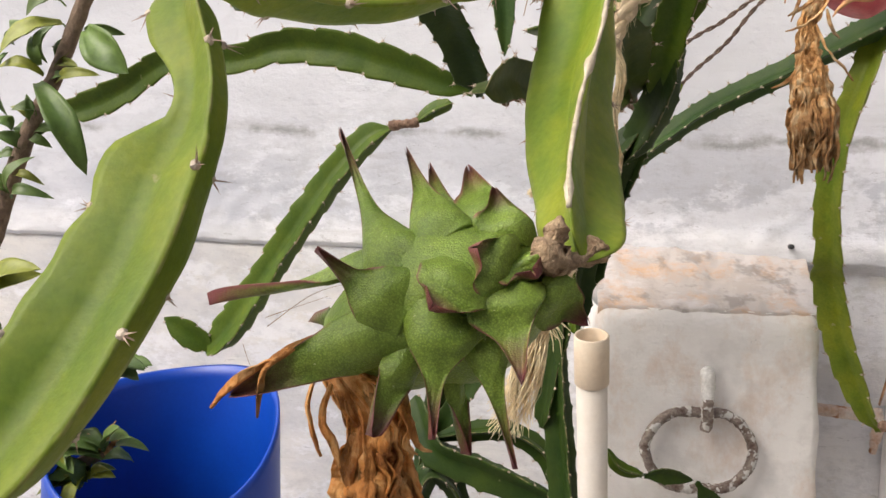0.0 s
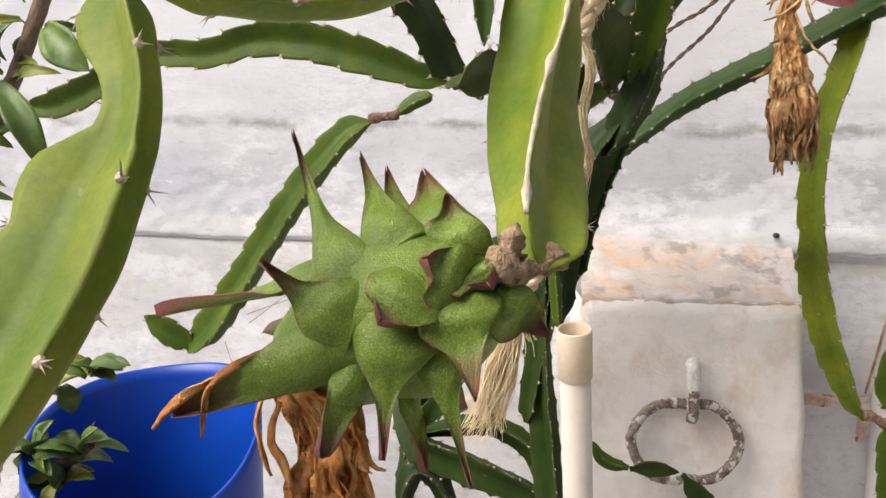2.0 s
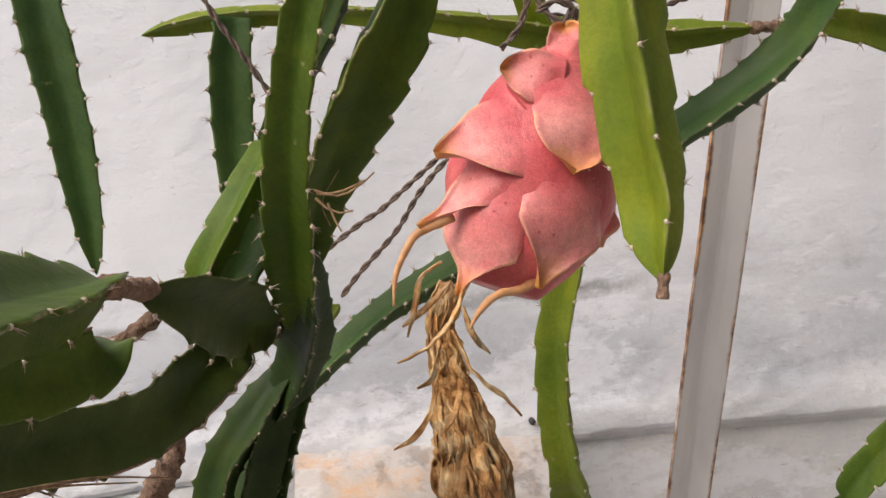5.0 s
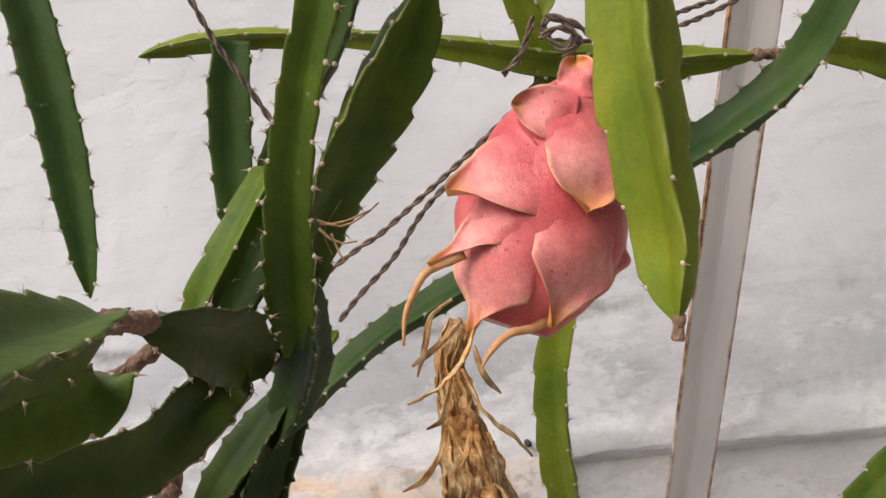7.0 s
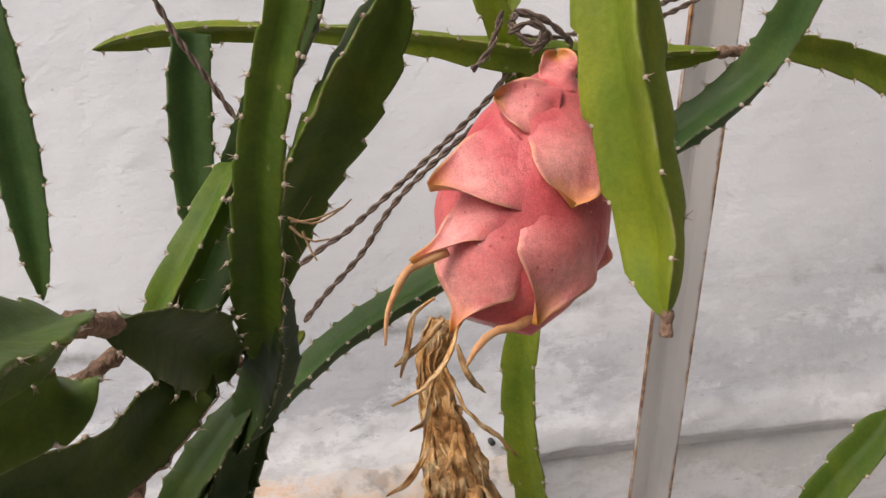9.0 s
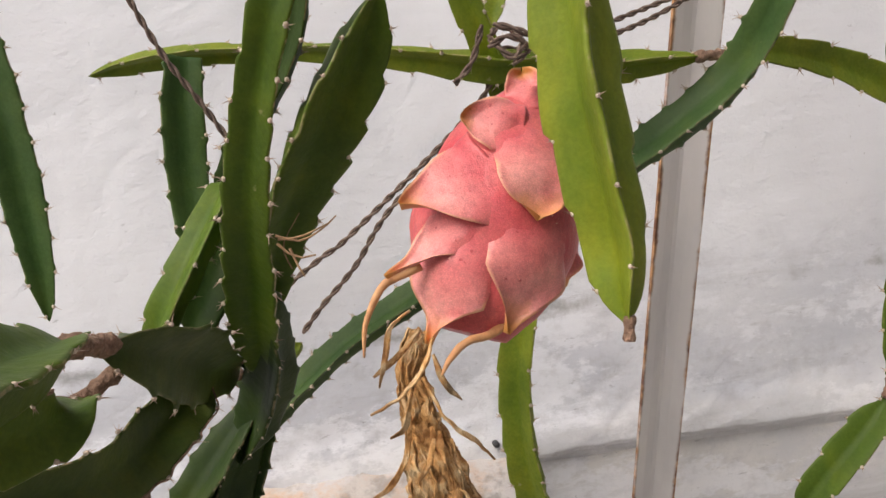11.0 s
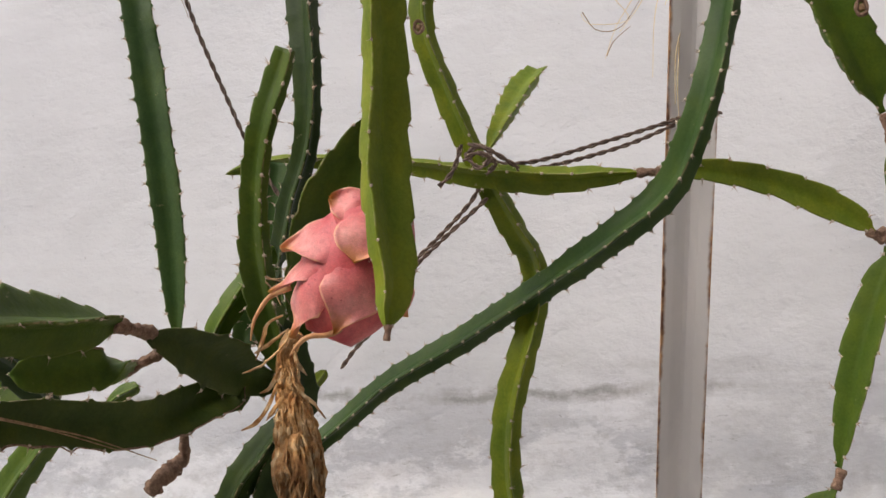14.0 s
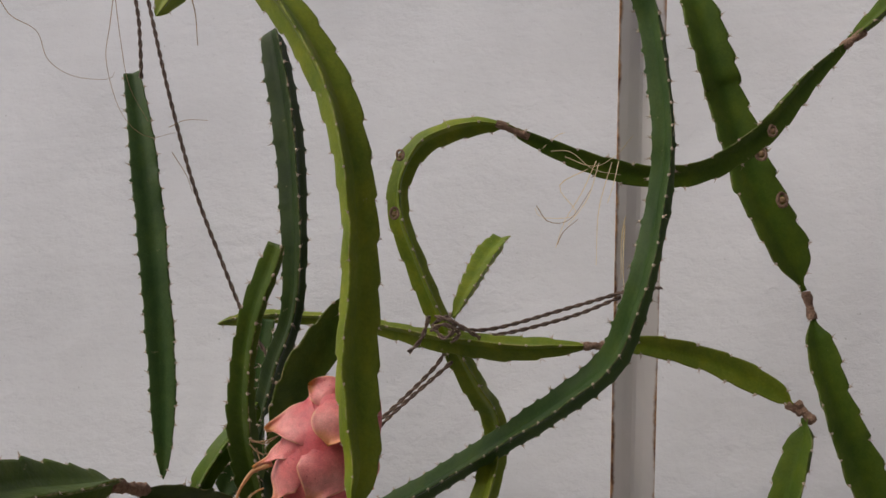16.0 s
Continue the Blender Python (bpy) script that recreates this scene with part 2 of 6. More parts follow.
PINKBODY = bract_skin("ripe_fruit_body", (0.53, 0.065, 0.085), (0.7, 0.18, 0.175), (0.6, 0.13, 0.12), (0.6, 0.13, 0.12), 0.42, 42, speckle=0.38, dots=[((0.38, 0.05, 0.06), 300, 0.68), ((0.85, 0.5, 0.4), 190, 0.72)])
TENDRIL = surface("dry_bract_tip", (0.46, 0.19, 0.07), (0.66, 0.36, 0.17), 90, 0.6, 0.4, 0.001)
STALK = surface("pale_woody_stalk", (0.2, 0.11, 0.055), (0.56, 0.41, 0.26), 210, 0.85, 1.0, 0.003, 600)
REDB = bract_skin("red_fruit_skin", (0.42, 0.05, 0.035), (0.52, 0.09, 0.06), (0.5, 0.16, 0.06), (0.4, 0.16, 0.04), 0.4, 45)


def limewash(name, tint=(0.725, 0.735, 0.785), grime=1.0, rust=0.0, crusty=0.0):
    """Brushed limewash on plaster: pits and brush marks, grey weathering low on the wall, crusty stains."""
    m, n, l, p = nodes_of(name)
    col = ramp(n, l, noise_node(n, l, 3.0, 6), [(0.3, tuple(0.9 * c for c in tint)), (0.7, tuple(1.05 * c for c in tint))])
    co = n.new("ShaderNodeTexCoord")
    sep = n.new("ShaderNodeSeparateXYZ")
    l.new(co.outputs["Object"], sep.inputs[0])
    low = n.new("ShaderNodeMapRange")
    low.inputs["From Min"].default_value, low.inputs["From Max"].default_value = 1.17, 1.03
    l.new(sep.outputs[2], low.inputs[0])
    patches = ramp(n, l, noise_node(n, l, 7, 8, (0.6, 1, 1.5), 0.68), [(0.38, (0, 0, 0)), (0.58, (1, 1, 1))])
    col = mix(n, l, col, (0.47, 0.49, 0.56), number(n, l, "MULTIPLY", number(n, l, "MULTIPLY", patches, low.outputs[0]), 0.62 * grime))
    chalk = ramp(n, l, noise_node(n, l, 9, 8, (0.6, 1, 1.2), 0.72), [(0.5, (0, 0, 0)), (0.545, (1, 1, 1))])
    col = mix(n, l, col, (0.85, 0.86, 0.92), number(n, l, "MULTIPLY", number(n, l, "MULTIPLY", chalk, low.outputs[0]), 0.62 * grime))
    specks = ramp(n, l, noise_node(n, l, 42, 8, (0.8, 1, 1.2), 0.7), [(0.5, (0, 0, 0)), (0.64, (1, 1, 1))])
    col = mix(n, l, col, (0.42, 0.42, 0.45), number(n, l, "MULTIPLY", number(n, l, "MULTIPLY", specks, low.outputs[0]), 0.4 * grime))
    scratches = ramp(n, l, noise_node(n, l, 60, 8, (0.55, 1, 1.9), 0.78), [(0.61, (0, 0, 0)), (0.65, (1, 1, 1))])
    col = mix(n, l, col, (0.3, 0.3, 0.33), number(n, l, "MULTIPLY", number(n, l, "MULTIPLY", scratches, low.outputs[0]), 0.6 * grime))
    brushed = ramp(n, l, noise_node(n, l, 24, 8, (0.22, 1, 2.4), 0.7), [(0.34, (0.88, 0.885, 0.9)), (0.66, (1.05, 1.05, 1.05))])
    col = mix(n, l, col, brushed, 0.2, "MULTIPLY")
    streak = ramp(n, l, noise_node(n, l, 9, 6, (0.25, 1, 2.2), 0.7), [(0.56, (0, 0, 0)), (0.68, (1, 1, 1))])
    col = mix(n, l, col, (0.33, 0.32, 0.32), number(n, l, "MULTIPLY", number(n, l, "MULTIPLY", streak, low.outputs[0]), 0.5 * grime))
    if grime > 0.85:
        height = number(n, l, "ADD", sep.outputs[2], number(n, l, "MULTIPLY", noise_node(n, l, 14, 9, (0.7, 1, 1), 0.72), 0.06))
        near_line = number(n, l, "SUBTRACT", 1.0, number(n, l, "MULTIPLY", number(n, l, "ABSOLUTE", number(n, l, "SUBTRACT", height, 1.12), 0.0), 110.0), True)
        broken = ramp(n, l, noise_node(n, l, 8, 5, (1, 1, 0.3)), [(0.46, (0, 0, 0)), (0.56, (1, 1, 1))])
        # Paler lip band: light caught by its slope is put into the limewash colour.
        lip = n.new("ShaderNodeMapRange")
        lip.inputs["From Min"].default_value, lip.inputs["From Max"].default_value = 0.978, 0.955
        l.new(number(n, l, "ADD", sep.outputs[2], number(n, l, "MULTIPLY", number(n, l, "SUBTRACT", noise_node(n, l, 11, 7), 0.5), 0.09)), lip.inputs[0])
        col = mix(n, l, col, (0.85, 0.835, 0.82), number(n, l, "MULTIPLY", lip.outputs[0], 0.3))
        col = mix(n, l, col, (0.22, 0.215, 0.215), number(n, l, "MULTIPLY", number(n, l, "MULTIPLY", near_line, broken), 0.7))
    if rust:
        stain = ramp(n, l, noise_node(n, l, 15, 9, (1, 1, 0.7), 0.72), [(0.5, (0, 0, 0)), (0.66, (1, 1, 1))])
        col = mix(n, l, col, (0.58, 0.35, 0.19), number(n, l, "MULTIPLY", stain, rust))
        crust = ramp(n, l, noise_node(n, l, 30, 7), [(0.52, (0, 0, 0)), (0.62, (1, 1, 1))])
        col = mix(n, l, col, (0.24, 0.21, 0.19), number(n, l, "MULTIPLY", crust, crusty))
    pits = ramp(n, l, noise_node(n, l, 160, 3), [(0.24, (0.55, 0.55, 0.55)), (0.3, (1, 1, 1))])
    col = mix(n, l, col, pits, 0.6, "MULTIPLY")
    l.new(col, p.inputs["Base Color"])
    p.inputs["Roughness"].default_value = 0.85
    relief(n, l, p, noise_node(n, l, 40, 6, (0.85, 1, 1.1)), 0.52, 0.006)
    relief(n, l, p, noise_node(n, l, 170, 6, (0.85, 1, 1.15), 0.66), 0.3, 0.0025)
    return m


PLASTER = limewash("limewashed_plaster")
LOWPLASTER = limewash("weathered_plaster", (0.74, 0.72, 0.7), 0.8)
BLOCKP = limewash("stained_block_plaster", (0.93, 0.9, 0.875), 0.0, 0.36, 0.1)
CRUST = limewash("crusty_block_top", (0.54, 0.48, 0.43), 0.3, 0.85, 0.6)
# For the unseen walls added to block skylight.
BLOCKERWALL = surface("blocker_wall_plaster", (0.2, 0.19, 0.18), (0.3, 0.28, 0.26), 4, 0.9)
GROUND = surface("cement_floor", (0.3, 0.285, 0.27), (0.42, 0.4, 0.375), 5, 0.9, 0.5, 0.004)


def post_paint():
    m, n, l, p = nodes_of("faded_post_paint")
    col = ramp(n, l, noise_node(n, l, 14, 5, (1, 1, 0.15)), [(0.3, (0.72, 0.69, 0.71)), (0.5, (0.83, 0.8, 0.81)), (0.7, (0.88, 0.83, 0.83))])
    rib = attribute(n, "rib")
    eaten = ramp(n, l, number(n, l, "MULTIPLY", number(n, l, "ADD", rib, number(n, l, "MULTIPLY", noise_node(n, l, 12, 8, (1, 1, 1), 0.75), 0.75)), 0.5), [(0.6, (0, 0, 0)), (0.68, (1, 1, 1))])
    rusty = ramp(n, l, noise_node(n, l, 90, 4), [(0.4, (0.16, 0.06, 0.025)), (0.62, (0.52, 0.28, 0.13))])
    col = mix(n, l, col, rusty, eaten)
    l.new(col, p.inputs["Base Color"])
    p.inputs["Roughness"].default_value = 0.5
    relief(n, l, p, noise_node(n, l, 120, 4), 0.3, 0.001)
    return m


POST = post_paint()


# ---- building blocks ----
def mesh_object(name, verts, faces, material, parent=None, label="", smooth=True, fields=None):
    me = bpy.data.meshes.new(name)
    me.from_pydata([tuple(v) for v in verts], [], faces)
    me.materials.append(material)
    if smooth:
        me.polygons.foreach_set("use_smooth", [True] * len(me.polygons))
    for key, values in (fields or {}).items():
        me.attributes.new(key, "FLOAT", "POINT").data.foreach_set("value", [float(v) for v in values])
    me.update()
    ob = new(name, me)
    ob.parent = parent
    return tagged(ob, label)


def part(name, bm, material, parent, label=""):
    me = bpy.data.meshes.new(name)
    bm.to_mesh(me)
    bm.free()
    me.materials.append(material)
    ob = new(name, me)
    ob.parent = parent
    return tagged(ob, label)


def thing(name, label, category, group="", kind=""):
    return tagged(new(name), label, category, group, kind)


def resample(points, spacing):
    """A smooth curve through control points of any width of row, in even steps."""
    p = np.array(points, float)
    if len(p) == 2:
        p = np.array([p[0], (p[0] + p[1]) / 2, p[1]])
    q = np.vstack([2 * p[0] - p[1], p, 2 * p[-1] - p[-2]])
    out = []
    for i in range(1, len(q) - 2):
        a, b, c, d = q[i - 1], q[i], q[i + 1], q[i + 2]
        steps = max(2, int(np.ceil(np.linalg.norm((c - b)[:3]) / spacing * 3)))
        for k in range(steps):
            t = k / steps
            out.append(0.5 * (2 * b + (c - a) * t + (2 * a - 5 * b + 4 * c - d) * t * t + (3 * b - a - 3 * c + d) * t ** 3))
    out.append(p[-1])
    out = np.array(out)
    run = np.concatenate([[0], np.cumsum(np.linalg.norm(np.diff(out[:, :3], axis=0), axis=1))])
    n = max(4, int(run[-1] / spacing) + 1)
    s = np.linspace(0, run[-1], n)
    return np.stack([np.interp(s, run, out[:, j]) for j in range(out.shape[1])], 1), s


def smooth_step(lo, hi, x):
    x = min(1.0, max(0.0, (x - lo) / (hi - lo)))
    return x * x * (3 - 2 * x)


def unit(v):
    return v / (np.linalg.norm(v, axis=-1, keepdims=True) + 1e-12)


def frames_along(p):
    """Tangent, a direction towards -y square to it, and the third axis, along a curve."""
    t = unit(np.gradient(p, axis=0))
    front = np.array([0.0, -1.0, 0.0])
    ref, last = [], None
    for k in t:
        r = front - k * (front @ k)
        if np.linalg.norm(r) < 0.4:
            base = last if last is not None else np.array([0.0, 0.0, 1.0])
            r = base - k * (base @ k)
        last = r / (np.linalg.norm(r) + 1e-9)
        ref.append(last)
    ref = np.array(ref)
    for _ in range(6):
        ref[1:-1] = unit(ref[:-2] + 2 * ref[1:-1] + ref[2:])
    ref = unit(ref - t * np.sum(ref * t, 1, keepdims=True))
    side = np.cross(t, ref)
    if np.mean(side @ np.array([1.0, 0.0, 0.5])) < 0:
        side = -side
    return t, ref, side


RING = [(0.36, -0.145), (0.62, -0.1), (0.86, -0.068), (0.985, -0.028), (0.985, 0.028), (0.86, 0.068), (0.62, 0.1), (0.36, 0.145)]


def margin(phase, style):
    """How far a wing reaches between one areole (whole phase) and the next: 0 in the dip, 1 at the areole."""
    fr = phase - math.floor(phase)
    if style == "saw":
        return (fr / 0.9) ** 0.75 if fr < 0.9 else 1 - ((fr - 0.9) / 0.1) ** 1.5
    if style == "bump":
        d = min(fr, 1 - fr)
        return max(0.0, 1 - d / 0.17) ** 1.4
    return abs(math.sin(math.pi * fr)) ** 0.55


def spines_mesh(name, spots, parent, size):
    """Areoles along a stem's edges: a felt cushion and a few short thorns each."""
    v, f, mats = [], [], []
    for place, out, along, side in spots:
        b = len(v)
        r = size * 0.27
        v.append(place + out * r * 0.75)
        for high, wide in ((0.5, 0.62), (-0.1, 1.0), (-0.7, 0.8)):
            for k in range(7):
                a = 2 * math.pi * k / 7
                g = random.uniform(0.85, 1.15) * r * wide
                v.append(place + out * r * high + along * 1.1 * g * math.cos(a) + side * 0.9 * g * math.sin(a))
        for k in range(7):
            n1 = (k + 1) % 7
            f.append((b, b + 1 + k, b + 1 + n1))
            for row in (0, 7):
                f.append((b + 1 + row + k, b + 8 + row + k, b + 8 + row + n1, b + 1 + row + n1))
            mats += [0, 0, 0]
        for _ in range(random.choice((2, 3, 4))):
            way = unit(out + along * random.uniform(-0.9, 0.9) + side * random.uniform(-0.9, 0.9))
            length = size * random.uniform(0.55, 1.2)
            a1 = unit(np.cross(way, along + 0.3 * side))
            a2 = np.cross(way, a1)
            b = len(v)
            thick = size * 0.075
            for k in range(3):
                v.append(place + thick * (a1 * math.cos(2.1 * k) + a2 * math.sin(2.1 * k)))
            v.append(place + way * length)
            f += [(b, b + 1, b + 3), (b + 1, b + 2, b + 3), (b + 2, b, b + 3)]
            mats += [1, 1, 1]
    ob = mesh_object(name, v, f, AREOLE, parent, smooth=False)
    ob.data.materials.append(SPINE)
    ob.data.polygons.foreach_set("material_index", mats)
    return ob


def stem(parent, points, turn=0.0, skin=GREEN, step=0.028, amp=0.16, ends="rr", cork=0.6, plump=1.0, spine=0.0055, flutter=0.05, twist=0.0, name="stem", label="", lobes=None, crest=0.0, style="saw", rims=()):
    """One three-winged cactus stem along control points (x, y, z, half width). turn: where the first wing points, 0 is
    towards -y, + is towards +x. ends: r rounded, n narrowed to a joint, c cut, for the first and the last end.
    style: how the margin runs from areole to areole: saw, bump or wave."""
    if style == "saw" and skin in (BLUE, DARK, OLIVE):
        style = "bump"
    q, s = resample(points, 0.0034)
    p, w = q[:, :3], np.maximum(q[:, 3], 0.0012)
    t, ref, side = frames_along(p)
    run = s[-1]
    for end, d in ((ends[0], s), (ends[1], run - s)):
        reach = float(np.median(w))
        if end == "r":
            x = np.clip(d / (0.9 * reach), 0, 1)
            w = w * (0.12 + 0.88 * np.sqrt(1 - (1 - x) ** 2))
        elif end == "n":
            x = np.clip(d / (1.1 * reach), 0, 1)
            w = np.maximum(w * (0.3 + 0.7 * x * x * (3 - 2 * x)), np.minimum(w, 0.0042))
    verts, rib, corky, spots = [], [], [], []
    seed = Vector((run * 31.7, points[0][0] * 17.0, points[0][2] * 23.0))
    wing = [[], [], []]
    for i in range(len(p)):
        for k in range(3):
            sway = 0.5 * noise.noise(seed + Vector((s[i] * 14, 7.0 * k, 0)))
            a = radians(turn + 120 * k + twist * (s[i] / run - 0.5)) + sway * flutter * 4
            va = radians(turn + 120 * k - 60 + twist * (s[i] / run - 0.5))
            u = ref[i] * math.cos(a) + side[i] * math.sin(a)
            v = -ref[i] * math.sin(a) + side[i] * math.cos(a)
            vu = ref[i] * math.cos(va) + side[i] * math.sin(va)
            phase = s[i] / step + k * 0.37 + 0.1 * noise.noise(seed + Vector((0, k * 3.0, s[i] * 20)))
            lobe = margin(phase, style)
            size = 1 - amp * (1 - lobe) + 0.07 * noise.noise(seed + Vector((s[i] * 30, 5.0 * k + 2, 1)))
            if lobes and k in lobes:
                size *= float(np.interp(s[i] / run, lobes[k][0], lobes[k][1]))
            bend = flutter * noise.noise(seed + Vector((s[i] * 38, 11.0 * k, 4)))
            wing[k].append((phase, p[i] + u * w[i] * size * 0.99, u, t[i], v))
            verts.append(p[i] + vu * w[i] * 0.2 * plump)
            rib.append(0.0), corky.append(0.0)
            for r, c in RING:
                verts.append(p[i] + w[i] * (u * r * (1 - (1 - size) * r ** 3) + v * (c * plump + bend * r * r * 2)))
                rib.append(r ** 2), corky.append(cork)
    m = 3 * 9
    faces = []
    for i in range(len(p) - 1):
        for k in range(m):
            a, b = i * m + k, i * m + (k + 1) % m
            faces.append((a, b, b + m, a + m))
    faces.append(tuple(range(m - 1, -1, -1)))
    faces.append(tuple((len(p) - 1) * m + k for k in range(m)))
    ob = mesh_object(name, verts, faces, skin, parent, label, fields={"rib": rib, "cork": corky})
    bm = bmesh.new()
    bm.from_mesh(ob.data)
    bmesh.ops.recalc_face_normals(bm, faces=bm.faces)
    bm.to_mesh(ob.data)
    bm.free()
    for k in range(3):
        for a, b in zip(wing[k], wing[k][1:]):
            shift = 0.1 if style == "saw" else 0.0
            if math.floor(a[0] + shift) != math.floor(b[0] + shift):
                spots.append(b[1:])
    if crest:
        line = [(*w0[1], crest * (1 + 1.8 * (1 - abs(math.sin(math.pi * w0[0]))) ** 4)) for w0 in wing[0]]
        tube("corky_crest", ob, line[2:-2:2], CREST, 8, 0.5, 0.0025, "pale corky line along the stem's edge")
    for k in rims:
        line = [(*(w0[1] + w0[2] * 0.0004), 0.0006 + 0.0007 * max(0.0, noise.noise(Vector(tuple(w0[1] * 70))))) for w0 in wing[k]]
        tube("dry_rim", ob, line[3:-3:2], CORK, 7, 0.5, 0.0025, "brown dried margin of the stem")
    if spots and spine > 0:
        tagged(spines_mesh("thorn_edging", spots, ob, spine), kind="stuff")
    return ob


def tube(name, parent, points, material, sides=8, rough=0.0, spacing=0.003, label="", seed=0.0, lanes=False):
    """A round, slightly uneven tube along (x, y, z, radius) points, closed at both ends."""
    q, s = resample(points, spacing)
    p, r = q[:, :3], q[:, 3]
    t, ref, side = frames_along(p)
    verts = []
    for i in range(len(p)):
        for k in range(sides):
            a = 2 * math.pi * k / sides
            g = 1 + rough * noise.noise(Vector((p[i][0] * 260 + seed, p[i][2] * 260 + math.cos(a) * 2, p[i][1] * 260 + math.sin(a) * 2)))
            verts.append(p[i] + (ref[i] * math.cos(a) + side[i] * math.sin(a)) * r[i] * g)
    faces = [(i * sides + k, i * sides + (k + 1) % sides, (i + 1) * sides + (k + 1) % sides, (i + 1) * sides + k) for i in range(len(p) - 1) for k in range(sides)]
    faces += [tuple(range(sides - 1, -1, -1)), tuple((len(p) - 1) * sides + k for k in range(sides))]
    along = [s[i] / s[-1] for i in range(len(p)) for _ in range(sides)]
    fields = {"tip": along, "rib": [0.0] * len(along)}
    if lanes:
        turn = [2 * math.pi * k / sides for _ in range(len(p)) for k in range(sides)]
        fields.update({"lane_x": [math.cos(a) for a in turn], "lane_y": [math.sin(a) for a in turn], "lane_z": [s[i] for i in range(len(p)) for _ in range(sides)]})
    return mesh_object(name, verts, faces, material, parent, label, fields=fields)


def joint(parent, a, b, r=0.006, label="brown corky joint"):
    a, b = np.array(a, float), np.array(b, float)
    a, b = a - (b - a) * 0.15, b + (b - a) * 0.15
    rows = [(*(a + (b - a) * u), r * 0.8 * k) for u, k in ((0, 0.85), (0.16, 1.05), (0.36, 0.85), (0.5, 0.74), (0.6, 0.88), (0.7, 0.82), (0.86, 1.0), (1, 0.85))]
    return tube("joint", parent, rows, CORK, 16, 0.3, 0.001, label)


def hairs(name, parent, paths, material, r=0.0005, sides=4):
    """Many thin threads in one mesh."""
    verts, faces = [], []
    for path in paths:
        q, s = resample(path, 0.006)
        t, ref, side = frames_along(q[:, :3])
        b = len(verts)
        for i in range(len(q)):
            k0 = 1 - 0.6 * i / len(q)
            for k in range(sides):
                a = 2 * math.pi * k / sides
                verts.append(q[i, :3] + (ref[i] * math.cos(a) + side[i] * math.sin(a)) * r * k0)
        for i in range(len(q) - 1):
            for k in range(sides):
                faces.append((b + i * sides + k, b + i * sides + (k + 1) % sides, b + (i + 1) * sides + (k + 1) % sides, b + (i + 1) * sides + k))
    return mesh_object(name, verts, faces, material, parent)


def laid_rope(parent, points, radius, material=ROPE, pitch=0.0, strands=3, fuzz=0, name="strand"):
    """A rope laid from twisted strands along (x, y, z) points; each strand is a part."""
    pitch = pitch or radius * 4.9
    q, s = resample(points, radius * 0.45)
    t, ref, side = frames_along(q)
    for k in range(strands):
        a = -2 * math.pi * (s / pitch + k / strands)
        off = (ref * np.cos(a)[:, None] + side * np.sin(a)[:, None]) * radius * 0.53
        path = np.hstack([q + off, np.full((len(q), 1), radius * 0.52)])
        tube(name, parent, path[::2] if len(path) > 8 else path, material, 10, 0.06, radius * 0.5, seed=k * 9.0, lanes=material is ROPE)
    if fuzz:
        paths = []
        for _ in range(fuzz):
            i = random.randrange(len(q) - 1)
            a = random.uniform(0, 6.28)
            out = ref[i] * math.cos(a) + side[i] * math.sin(a)
            c = q[i] + out * radius * 0.9
            paths.append([c, c + out * radius * 0.2 + t[i] * radius * random.uniform(0.2, 0.5), c + out * radius * random.uniform(0.25, 0.7) + t[i] * radius * random.uniform(0.6, 1.3)])
        tagged(hairs("fuzz", parent, paths, FRAY, 0.00012, 3), kind="stuff")


def blade(name, parent, base, tip, out, width, bulge, skin, cup=0.25, thick=0.0016, curl=0.0, label="", full=0.3, sharp=0.9, wave=0.04):
    """A fleshy bract or leaf: base, tip, the way its outer face looks, half width, how far its middle bulges out, how its tip curls."""
    base, tip, out = np.array(base, float), np.array(tip, float), unit(np.array(out, float))
    n, m = 13, 7
    along = unit(tip - base)
    out = unit(out - along * (out @ along))
    across = np.cross(along, out)
    length = np.linalg.norm(tip - base)
    verts, rib, end = [], [], []
    for face in (1, -1):
        for i in range(n):
            u = i / (n - 1)
            c = base + along * length * u + out * (bulge * 4 * u * (1 - u) + curl * u ** 3)
            lead = min(1, (u + 0.12) / full) ** 0.7
            w = width * lead * max(0.0, 1 - max(0, (u - full) / (1 - full)) ** 1.15) ** sharp
            th = thick * (1 - 0.6 * u)
            for j in range(m):
                x = -1 + 2 * j / (m - 1)
                lift = cup * w * x * x
                edge = 1 - abs(x) ** 4
                verts.append(c + across * w * x + out * (lift + face * th * (0.15 + edge)) + out * wave * w * noise.noise(Vector((u * 5, x * 3, base[0] * 90))))
                rib.append(abs(x)), end.append(u)
    faces = []
    g = n * m
    for i in range(n - 1):
        for j in range(m - 1):
            a = i * m + j
            faces.append((a, a + m, a + m + 1, a + 1))
            faces.append((g + a, g + a + 1, g + a + m + 1, g + a + m))
        for j, flip in ((0, 0), (m - 1, 1)):
            a = i * m + j
            quad = (a, g + a, g + a + m, a + m)
            faces.append(quad[::-1] if flip else quad)
    for j in range(m - 1):
        faces.append((j, j + 1, g + j + 1, g + j))
        a = (n - 1) * m + j
        faces.append((a, g + a, g + a + 1, a + 1))
    ob = mesh_object(name, verts, faces, skin, parent, label, fields={"rib": rib, "tip": end})
    bm = bmesh.new()
    bm.from_mesh(ob.data)
    bmesh.ops.recalc_face_normals(bm, faces=bm.faces)
    bm.to_mesh(ob.data)
    bm.free()
    return ob


